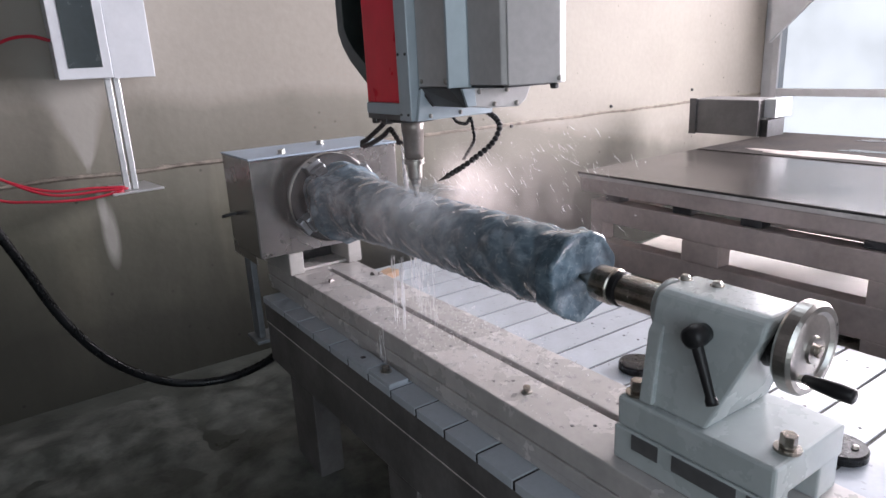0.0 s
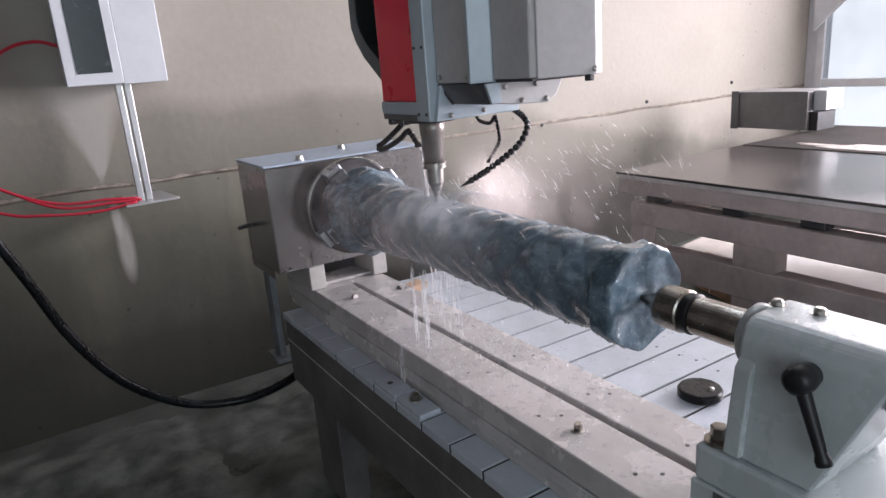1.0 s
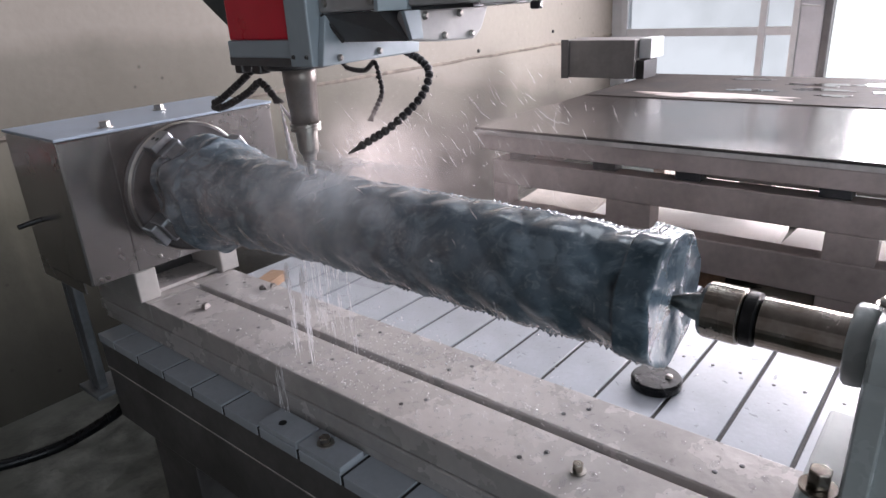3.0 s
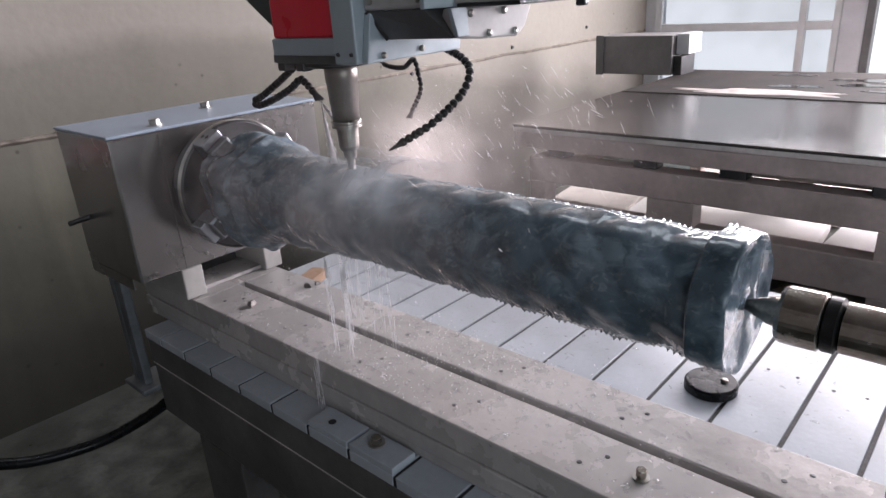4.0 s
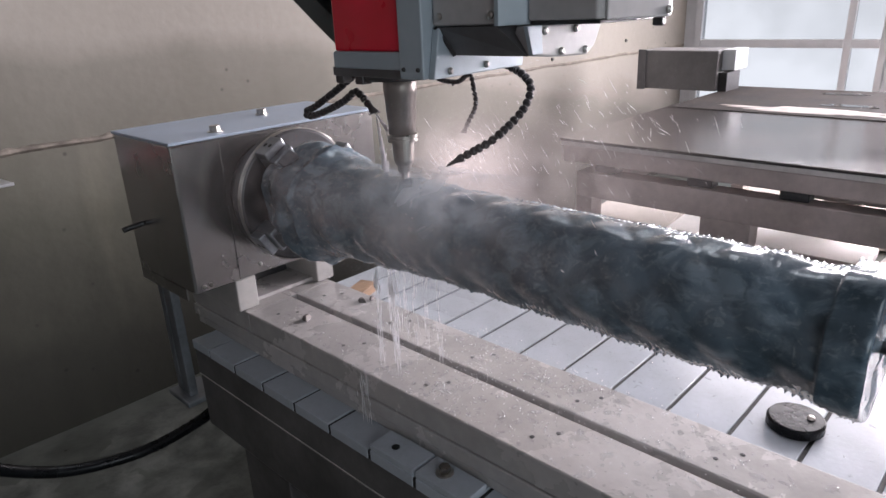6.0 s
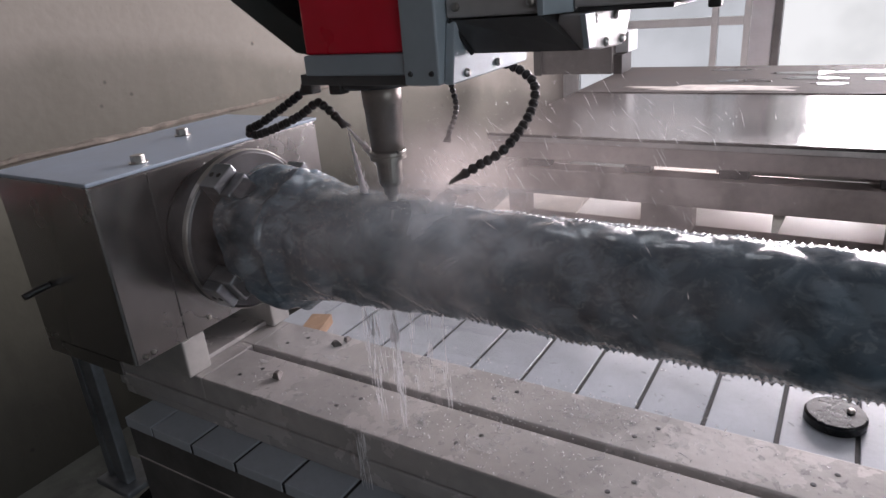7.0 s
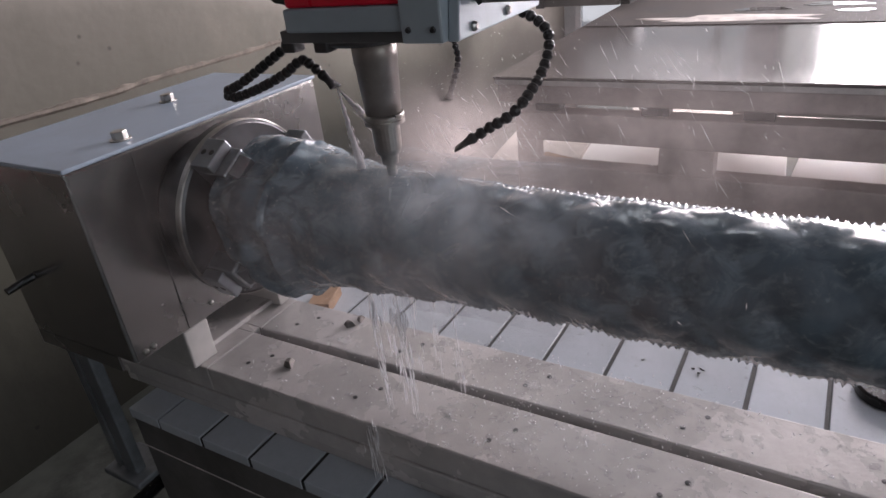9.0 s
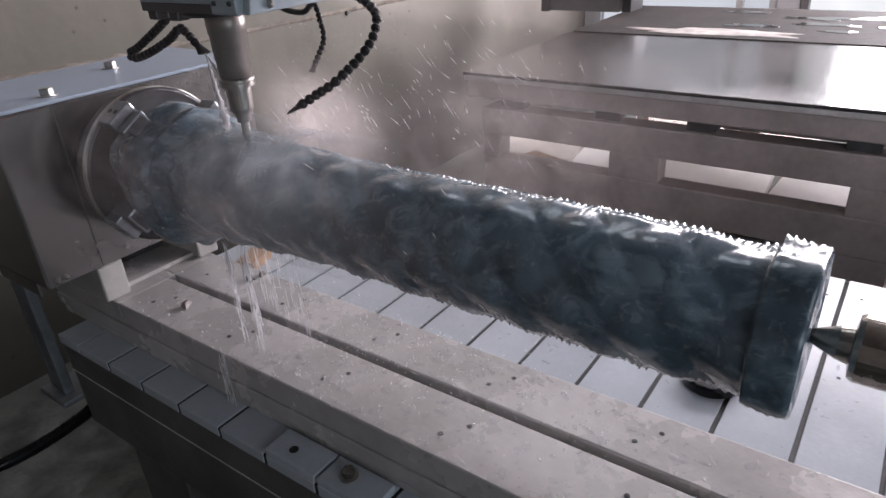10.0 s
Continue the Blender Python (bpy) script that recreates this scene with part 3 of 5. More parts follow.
# pale slabs, added to make the floor round the table look brightly lit
PALE_FLOOR = material("pale_floor", (0.66, 0.60, 0.55), 0.7, 0, 6, 0.1, 50, 0.3)
floor_block("pale_floor_slab", 4.1, 2.86, 0.35, 0.28, 0.10, 8, PALE_FLOOR, "pale slab added to brighten the floor near the windows", "slab")
# white slabs added in place of window-lit floor behind the table frame
LIT_FLOOR = material("lit_floor_white", (0.86, 0.83, 0.81), 0.45, 0, 4, 0.05, 40, 0.1)
floor_block("lit_floor_slab", 4.05, 0.75, 0.42, 0.62, 0.10, -3, LIT_FLOOR, "white slab added to stand for window-lit floor under the table", "slab")
floor_block("lit_floor_slab", 3.95, 1.99, 0.45, 0.58, 0.08, 4, LIT_FLOOR, "white slab added to stand for window-lit floor under the table", "slab")
floor_block("lit_floor_slab", 4.1, -0.6, 0.45, 0.55, 0.10, 2, LIT_FLOOR, "white slab added to stand for window-lit floor under the table", "slab")
floor_block("pale_floor_slab", 4.9, 1.9, 0.45, 0.6, 0.10, 12, PALE_FLOOR, "pale slab added to brighten the floor near the windows", "slab")
floor_block("wooden_block", 3.45, 2.35, 0.05, 0.35, 0.22, -20, WOOD, "raw wooden baulk lying under the table", "block")
floor_block("wooden_block", 3.35, 1.62, 0.05, 0.12, 0.24, 35, WOOD, "raw wooden baulk lying under the table", "block")


# ---- machine bed ----
def machine_bed():
    b = thing("machine_bed", (1.33, 1.0, 0.0), "welded steel machine bed with a brown painted side", "machine bed")
    x0, x1, y0, y1 = 0.753, 1.955, -0.9, 2.47
    part("side_beam", box(x0 - 0.014, x0 + 0.06, y0, y1, 0.535, 0.618, 0.004), RAIL_SIDE, b)
    part("lower_side_beam", box(x0 - 0.012, x0 + 0.06, y0, y1, 0.36, 0.531, 0.006), RAIL_SIDE, b)
    part("ledge", box(x0 - 0.0135, x0 + 0.05, y0, y1, 0.5315, 0.5345, 0.0008), TABLE_EDGE, b, "thin pale weld line")
    part("side_beam", box(x1 - 0.06, x1 + 0.03, y0, y1, 0.40, 0.612, 0.006), RAIL_SIDE, b)
    for y in (y0, y1 - 0.09):
        part("end_beam", box(x0 + 0.062, x1 - 0.062, y, y + 0.09, 0.42, 0.61, 0.006), RAIL_SIDE, b)
    part("tray", box(x0 + 0.061, x1 - 0.061, y0 + 0.092, y1 - 0.092, 0.57, 0.6175), HOOD, b, "dark tray under the slats")
    for x in (x0 - 0.01, x1 - 0.09):
        for ya, yb in ((2.06, 2.28), (1.33, 1.50), (0.2, 0.4), (-0.8, -0.6)):
            part("leg", box(x, x + 0.10, ya, yb, 0.0, 0.359, 0.005), RAIL_SIDE, b)
    return b


BED_THING = machine_bed()


def headstock():
    h = thing("headstock", (AXIS_X, 2.42, DECK), "grey sheet-metal headstock box with a four-jaw chuck", "headstock")
    x0, x1, y0, y1, z0, z1 = 0.683, 1.295, 2.262, 2.585, 0.858, 1.228
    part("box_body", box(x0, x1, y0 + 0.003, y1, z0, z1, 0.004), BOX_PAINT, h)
    part("lid", box(x0 - 0.003, x1 + 0.003, y0 - 0.002, y1 + 0.003, z1 + 0.0005, z1 + 0.008, 0.002), BOX_TOP_SKY, h, "lid with the sky's blue reflection put into its colour")
    part("front_panel", box(x0 + 0.004, 0.803, y0, y0 + 0.0025, z0 + 0.002, z1 - 0.004, 0.0008), BOX_PAINT, h)
    part("front_panel", box(0.8055, x1 - 0.004, y0, y0 + 0.0025, z0 + 0.002, z1 - 0.004, 0.0008), BOX_PAINT, h)
    part("skirt", box(x0 + 0.001, x0 + 0.006, y0 + 0.06, y1, 0.825, z0 - 0.0005), BOX_PAINT, h)
    for x, y in ((0.826, 2.31), (1.052, 2.46)):
        nut = part("bolt", hex_bolt((x, y, z1 + 0.0082), 0.014, 0.016, "z", 0.4), STEEL, h, "bright hexagon bolt")
        part("washer", lathe([(0, 0.019), (0.0022, 0.019)], (x, y, z1 + 0.0081), "z", 20), STEEL, nut)
    for x, z in ((0.706, 0.872), (0.724, 0.873), (0.868, 0.883), (1.10, 0.883)):
        part("screw", lathe([(-0.006, 0.003), (-0.004, 0.0055), (0.0, 0.006)], (x, y0, z), "y", 12), STEEL, h)
    for xa, xb in ((0.79, 0.85), (1.042, 1.10)):
        part("support_block", box(xa, xb, y0 + 0.002, y1 - 0.05, DECK + 0.0005, z0 - 0.0005, 0.004), BLOCK, h, "pale machined support block")
    part("base_plate", box(0.792, 1.098, 2.29, y1 - 0.02, DECK + 0.001, DECK + 0.012, 0.002), PLATE, h)
    part("back_block", box(0.86, 1.03, 2.40, y1 - 0.06, DECK + 0.013, z0 - 0.001, 0.003), DARK_STEEL, h)
    part("locking_pin", tube([(0.682, 2.50, 1.0), (0.655, 2.50, 0.998), (0.628, 2.50, 0.995)], 0.007), DARK_STEEL, h)
    # spindle nose, chuck and jaws
    part("spindle_nose", lathe([(2.2, 0.128), (2.215, 0.135), (2.2595, 0.135)], (AXIS_X, 0, AXIS_Z), "y", 48), DARK_STEEL, h, smooth=False)
    ch = part("chuck", lathe([(2.158, 0.04), (2.158, 0.160), (2.162, 0.166), (2.193, 0.166), (2.1995, 0.160)], (AXIS_X, 0, AXIS_Z), "y", 64), DARK_STEEL, h, "dark chuck with a bright rim")
    part("rim", lathe([(2.1595, 0.1662), (2.1615, 0.1685), (2.172, 0.1685), (2.174, 0.1662)], (AXIS_X, 0, AXIS_Z), "y", 64, closed=False), STEEL, ch, "bright worn rim")
    for k in range(4):
        a = radians(122 + 90 * k)
        rot = Matrix.Translation((AXIS_X, 0, AXIS_Z)) @ Matrix.Rotation(-a, 4, "Y")
        bm = box(0.112, 0.150, 2.092, 2.157, -0.03, 0.03, 0.004)
        box(0.1505, 0.171, 2.112, 2.157, -0.03, 0.03, 0.003, bm)
        prism([(0.112, 2.075), (0.134, 2.075), (0.146, 2.0915), (0.112, 2.0915)], "z", -0.022, 0.022, 0.002, bm)
        bmesh.ops.transform(bm, matrix=rot, verts=bm.verts)
        jaw = part("jaw", bm, JAW_STEEL, ch, "stepped steel jaw")
        for dy in (2.124, 2.143):
            hole = lathe([(0.1712, 0.0055), (0.1716, 0.0055), (0.172, 0.004)], (0, dy, 0), "x", 12)
            bmesh.ops.transform(hole, matrix=rot, verts=hole.verts)
            part("bolt_hole", hole, BLACK, jaw)
    return h


headstock()


def deck_bars():
    """The two long milled bars that carry headstock and tailstock."""
    for x0, x1 in ((0.802, 0.937), (0.957, 1.078)):
        d = thing("deck_bar", ((x0 + x1) / 2, 1.0, BED), "long pale milled bar lying wet on the bed", "bar", "deck bars")
        part("upper_bar", box(x0, x1, -0.5, 2.245, 0.712, DECK, 0.003), PLATE, d)
        part("middle_bar", box(x0 - 0.003, x1 + 0.001, -0.5, 2.56, 0.676, 0.7095, 0.003), PLATE, d)
        part("lower_bar", box(x0 + 0.006, x1 - 0.004, -0.5, 2.56, BED + 0.0005, 0.6755, 0.003), PLATE, d)
        part("end_bar", box(x0, x1, 2.2455, 2.56, 0.712, DECK, 0.003), PLATE, d)
        for k in range(9):
            y = 2.16 - 0.27 * k
            for dx in (-0.02, 0.018):
                part("screw_hole", lathe([(0.0002, 0.0045), (0.0008, 0.0045), (0.0012, 0.003)], ((x0 + x1) / 2 + dx, y - dx * 0.8, DECK), "z", 10), DARK_STEEL, d, "dark countersunk hole")
    f = thing("slot_filler", (0.947, 2.4, BED), "pale steel filler closing the slot's end", "filler")
    part("filler", box(0.9372, 0.9568, 2.25, 2.56, BED + 0.001, DECK - 0.0005), PLATE, f)


deck_bars()


# near-black colour that paints the shade in the gaps between slats
SLOT_DARK = material("slot_shade", (0.03, 0.03, 0.032), 0.7, 0, 20, 0.3, 80, 0.4)
CHIP = material("stone_chip", (0.20, 0.175, 0.165), 0.4, 0.2, 30.0, 0.3, 120, 0.5, (0.10, 0.09, 0.085))


def clamp_chip(x, y, z, s, turn, name, label):
    """A small stone chip or clamp finger left on the deck."""
    bm = prism([(-s, -s * 0.5), (s * 0.9, -s * 0.6), (s, s * 0.3), (-s * 0.2, s * 0.7)], "z", 0, s * 0.8, s * 0.1)
    for v in bm.verts:
        if v.co.z > s * 0.4:
            v.co.x *= 0.55
            v.co.y *= 0.6
    bmesh.ops.transform(bm, matrix=pose(x, y, z, 0, 0, turn), verts=bm.verts)
    ob = structure(name, bm, CHIP, label, "chip", kind="")
    return ob


clamp_chip(0.876, 2.09, DECK, 0.016, 30, "stone_chip", "small grey stone chip lying on the deck bar")
clamp_chip(1.035, 2.06, DECK, 0.014, 80, "stone_chip", "small grey stone chip lying on the deck bar")
clamp_chip(1.062, 2.05, DECK, 0.012, 10, "stone_chip", "small grey stone chip lying on the deck bar")


def deck_bolt(x, y, z, r=0.011):
    b = thing("bolt", (x, y, z), "steel hexagon bolt standing in the deck", "bolt", "deck bolts")
    part("bolt_head", hex_bolt((x, y, z + 0.003), r, 0.014, "z", 0.2), WORN_STEEL, b)
    part("washer", lathe([(0, r * 1.5), (0.003, r * 1.5)], (x, y, z), "z", 20), STEEL, b)


deck_bolt(0.874, 1.0, DECK, 0.009)
deck_bolt(0.772, 1.515, BED + 0.0145, 0.012)
deck_bolt(0.765, 0.62, BED, 0.013)


def clamp_plate(y0, y1):
    c = thing("clamp_plate", (0.77, (y0 + y1) / 2, BED), "wet grey clamp plate lying on the slats", "plate", "clamp plates")
    part("plate", box(0.7365, 0.8005, y0, y1, BED + 0.0005, BED + 0.0145, 0.002), SLAT, c)
    part("bore", lathe([(0.0002, 0.009), (0.0008, 0.009), (0.0012, 0.007)], (0.765, y1 - 0.05, BED + 0.0145), "z", 14), DARK_STEEL, c, "dark bolt hole")


clamp_plate(1.568, 1.696)
clamp_plate(1.434, 1.562)


# ---- the stone column between the centres ----
def column_radius(y, a):
    """Outline of the half-carved column: raw boulder in the chuck, shaft of bosses in spirals, flange at the tail."""
    q = Vector((math.cos(a) * 0.1, y, math.sin(a) * 0.1))
    if y > 2.005:
        r = 0.136 + 0.009 * math.sin(5 * a + 1.0) + 0.004 * math.sin(3 * a)
    elif y > 1.965:
        r = 0.116 + 0.020 * (y - 1.965) / 0.04
    elif y > 1.90:
        r = 0.109 + 0.007 * (y - 1.90) / 0.065
    elif y > 1.62:
        r = 0.0935 + 0.0155 * ((y - 1.62) / 0.28) ** 1.3
    elif y > 1.035:
        r = 0.0935
    elif y > 0.945:
        r = 0.0935 - 0.004 * math.sin(math.pi * (y - 0.945) / 0.09)
    else:
        near_edge = max(0.0, 1 - min(y - 0.893, 0.947 - y) / 0.007)
        r = 0.1020 + 0.0036 * math.sin(7 * a + 0.6 + 8 * (y - 0.9)) - 0.004 * near_edge ** 2
    # milling passes round the stone leave rows of broken teeth
    wob = 0.9 * noise.noise(q * 9 + Vector((9, 2, 1))) + 0.5 * noise.noise(q * 31)
    ph = y / 0.0098 + wob
    cell = (int(math.floor(ph)) * 73 + int(a / 0.11) * 151) % 997
    bite = (cell * 0.6180339) % 1.0
    tooth = max(0.0, 1 - abs((ph % 1.0) - 0.5) * 3.2) * bite ** 1.3 * max(0.0, math.sin(math.pi * ((a / 0.11) % 1.0))) ** 0.6
    side = max(abs(math.cos(a - 1.05)) ** 14 * 0.8, max(0.0, -math.cos(a - 1.25)) ** 14)
    teeth = tooth * (0.0003 + 0.0078 * side) + 0.0016 * side * noise.noise(q * 60 + Vector((4, 4, 9)))
    fine = 0.0003 * noise.noise(q * 90) + 0.0006 * noise.noise(q * 46) + 0.0008 * noise.noise(q * 24 + Vector((3, 3, 3))) 
    lumps = noise.noise(q * 15 + Vector((0, 4, 2))) + 0.5 * noise.noise(q * 34)
    if 0.945 < y < 2.0:
        # round bosses on a twisted lattice, divided by shallow grooves
        u, v = 5 * a + 60 * y - 5.1 + 0.5 * noise.noise(q * 7), 5 * a - 60 * y - 2.4 + 0.5 * noise.noise(q * 7 + Vector((5, 5, 1)))
        boss = (0.5 + 0.5 * math.cos(u)) * (0.5 + 0.5 * math.cos(v)) ** 0.6
        groove = max(0.0, 1 - abs(math.sin(u / 2 + math.pi / 2)) * 3.0) * 0.0016
        raw = min(1.0, max(0.0, (y - 1.62) / 0.3))
        crest = 1 - 0.7 * math.exp(-((a - 1.1) / 0.5) ** 2)  # the upper side is milled flatter
        r += 0.0060 * crest * boss - 0.6 * groove + fine + teeth * (1 - 0.4 * raw) + raw * 0.0065 * lumps - 0.0008
    elif y >= 2.0:
        crag = abs(noise.noise(q * 24 + Vector((1, 7, 3))))
        r += 2 * fine + 0.011 * lumps + 0.010 * crag - 0.002
    else:
        r += 1.4 * fine + teeth * 0.8 + 0.0042 * lumps + 0.0016 * noise.noise(q * 40)
    return r


def stone_column():
    bm = bmesh.new()
    seg, y0, y1, step = 120, 0.893, 2.118, 0.002
    k = int((y1 - y0) / step)
    rings = []
    for j in range(k + 1):
        y = y0 + (y1 - y0) * j / k
        ring = []
        for i in range(seg):
            a = 2 * math.pi * i / seg
            r = column_radius(y, a)
            ring.append(bm.verts.new((AXIS_X + r * math.cos(a), y, AXIS_Z + 0.001 + r * math.sin(a))))
        rings.append(ring)
    for r0, r1 in zip(rings, rings[1:]):
        for i in range(seg):
            bm.faces.new((r0[i], r1[i], r1[(i + 1) % seg], r0[(i + 1) % seg]))
    # end faces: dished at the tail for the centre
    mid = [bm.verts.new((AXIS_X + 0.016 * math.cos(2 * math.pi * i / seg), y0 + 0.001, AXIS_Z + 0.016 * math.sin(2 * math.pi * i / seg))) for i in range(seg)]
    pit = bm.verts.new((AXIS_X, y0 + 0.02, AXIS_Z))
    inner = [rings[0]]
    for f in (0.86, 0.7, 0.52, 0.34):
        row = []
        for i in range(seg):
            a = 2 * math.pi * i / seg
            q = Vector((math.cos(a) * f, math.sin(a) * f, 4.0))
            row.append(bm.verts.new((AXIS_X + 0.103 * f * math.cos(a), y0 + 0.004 + 0.007 * noise.noise(q * 2.2) + 0.0015 * noise.noise(q * 6), AXIS_Z + 0.001 + 0.103 * f * math.sin(a))))
        inner.append(row)
    inner.append(mid)
    for r0, r1 in zip(inner, inner[1:]):
        for i in range(seg):
            bm.faces.new((r0[i], r0[(i + 1) % seg], r1[(i + 1) % seg], r1[i]))
    for i in range(seg):
        bm.faces.new((mid[i], mid[(i + 1) % seg], pit))
    bm.faces.new(rings[-1])
    bmesh.ops.recalc_face_normals(bm, faces=bm.faces)
    ob = structure("stone_column", bm, STONE, "half-carved wet blue-grey stone column clamped in the chuck", "column", kind="", smooth=True)
    return ob


stone_column()


# ---- tailstock ----
def tailstock():
    t = thing("tailstock", (AXIS_X, 0.55, DECK), "white enamelled tailstock with a steel centre and handwheel", "tailstock")
    # body: waisted upright with a rounded top, drawn out along the axis
    prof = [(0.852, 0.905), (1.048, 0.905), (1.028, 1.085), (1.018, 1.112), (0.995, 1.124), (0.905, 1.124), (0.885, 1.114), (0.876, 1.09)]
    body = prism(prof, "y", 0.440, 0.650, 0.006)
    for v in body.verts:
        if v.co.y < 0.5 and v.co.z < 1.06:
            v.co.y += 0.075 * (1.06 - v.co.z) / 0.155
    part("body", body, TAIL_PAINT, t)
    part("nose_boss", lathe([(0.6505, 0.05), (0.662, 0.052), (0.672, 0.052), (0.676, 0.048)], (AXIS_X, 0, AXIS_Z), "y", 40), TAIL_PAINT, t, smooth=True)
    part("rib", prism([(0.872, 0.91), (0.878, 1.07), (0.862, 1.05), (0.842, 0.91)], "y", 0.620, 0.648, 0.003), TAIL_PAINT, t)
    part("foot", box(0.838, 1.062, 0.378, 0.694, 0.842, 0.905, 0.006), TAIL_PAINT, t)
    part("riser", box(0.834, 0.90, 0.385, 0.698, DECK + 0.0005, 0.8415, 0.004), TAIL_PAINT, t)
    part("riser", box(1.0, 1.066, 0.385, 0.698, DECK + 0.0005, 0.8415, 0.004), TAIL_PAINT, t)
    # dark slabs on the riser's face paint the shade of openings
    for ya, yb in ((0.594, 0.654), (0.438, 0.563), (0.392, 0.42)):
        part("recess_patch", box(0.8325, 0.836, ya, yb, 0.806, 0.838), HOOD, t, "dark slab laid on the riser for an opening's shade")
    for x, y in ((0.868, 0.672), (0.905, 0.397)):
        bolt = part("clamp_bolt", hex_bolt((x, y, 0.911), 0.014, 0.024), WORN_STEEL, t, "rusty clamp bolt")
        part("washer", lathe([(0, 0.022), (0.005, 0.022)], (x, y, 0.9055), "z", 24), WORN_STEEL, bolt)
    for x, y in ((0.962, 0.645), (0.972, 0.585)):
        part("screw_washer", lathe([(0, 0.013), (0.0012, 0.013)], (x, y, 1.1242), "z", 20), WORN_STEEL, t)
        part("top_screw", lathe([(0, 0.009), (0.006, 0.009), (0.009, 0.006)], (x, y, 1.1245), "z", 16), STEEL, t)
    # quill, live centre
    part("quill", lathe([(0.676, 0.034), (0.776, 0.034), (0.778, 0.031)], (AXIS_X, 0, AXIS_Z), "y", 40), WORN_STEEL, t, smooth=False)
    part("seal", lathe([(0.7785, 0.03), (0.782, 0.037), (0.796, 0.037), (0.798, 0.034)], (AXIS_X, 0, AXIS_Z), "y", 40), BLACK, t, "black seal ring")
    part("live_centre", lathe([(0.7985, 0.036), (0.801, 0.0395), (0.845, 0.0395), (0.851, 0.036), (0.853, 0.022), (0.866, 0.0195), (0.909, 0.002)], (AXIS_X, 0, AXIS_Z), "y", 40), WORN_STEEL, t, "rust-flecked live centre", smooth=False)
    # clamp lever
    lv = part("clamp_lever", lathe([(-0.045, 0.012), (-0.04, 0.019), (-0.02, 0.021), (0.0, 0.017)], (0.868, 0.537, 1.078), "x", 24), BLACK, t, "black plastic clamp lever", smooth=True)
    part("lever_arm", tube([(0.838, 0.535, 1.078), (0.836, 0.515, 1.03), (0.833, 0.491, 0.972)], lambda u: 0.011 - 0.003 * u + (0.003 if u > 0.9 else 0), 12), BLACK, lv, smooth=True)
    # handwheel
    part("bearing_cap", lathe([(0.4350, 0.040), (0.4390, 0.046), (0.4490, 0.046), (0.4585, 0.050)], (AXIS_X, 0, AXIS_Z), "y", 40), BLACK, t)
    w = part("handwheel", lathe([(0.3920, 0.022), (0.3970, 0.024), (0.3990, 0.058), (0.3930, 0.064), (0.3930, 0.074), (0.3990, 0.079), (0.4190, 0.079), (0.4250, 0.074), (0.4270, 0.045), (0.4340, 0.040)], (AXIS_X, 0, AXIS_Z), "y", 56), STEEL, t, "bright turned handwheel", smooth=False)
    part("hub_nut", hex_bolt((AXIS_X, 0.3915, AXIS_Z), 0.011, 0.008, "y"), WORN_STEEL, w)
    part("handle_stem", tube([(0.92, 0.402, 1.03), (0.92, 0.392, 1.03)], 0.005), STEEL, w)
    part("handle_grip", lathe([(0.3150, 0.009), (0.3170, 0.0125), (0.3400, 0.0135), (0.3700, 0.011), (0.3915, 0.008)], (0.92, 0, 1.03), "y", 20), BLACK, w, "black handle grip", smooth=True)
    return t


tailstock()


def rubber_puck(x, y):
    p = thing("rubber_disc", (x, y, BED), "wet black rubber disc lying on the slats", "disc", "rubber discs")
    part("disc", lathe([(0.0005, 0.052), (0.004, 0.056), (0.02, 0.056), (0.025, 0.052)], (x, y, BED), "z", 48), RUBBER, p)
    part("stud", lathe([(0.0252, 0.008), (0.03, 0.007), (0.032, 0.004)], (x + 0.01, y - 0.025, BED), "z", 14), STEEL, p, "small bright stud")


rubber_puck(1.366, 1.067)
rubber_puck(1.373, 0.506)


# ---- spindle head, which travels along the column ----
Y0 = 1.563
# the head's feed along the column and its lift over the relief: time, along, up
TRAVEL = [
    (0.0, -0.004, 0.003), (0.5, 0.018, 0.003), (1.0, 0.042, 0.001), (1.5, 0.053, -0.003), (2.0, 0.063, -0.004), (2.2, 0.071, -0.003),
    (2.8, 0.095, 0.001), (3.3, 0.113, 0.004), (4.0, 0.139, 0.002), (4.5, 0.157, -0.002), (5.0, 0.169, -0.005), (5.5, 0.184, -0.007),
    (6.2, 0.202, -0.006), (6.8, 0.218, -0.007), (7.3, 0.231, -0.009), (8.0, 0.249, -0.013), (8.5, 0.255, -0.008), (9.0, 0.257, 0.003),
    (9.5, 0.264, 0.014), (10.0, 0.280, 0.018)]
HEAD_AT = (0.945, Y0, 1.39)


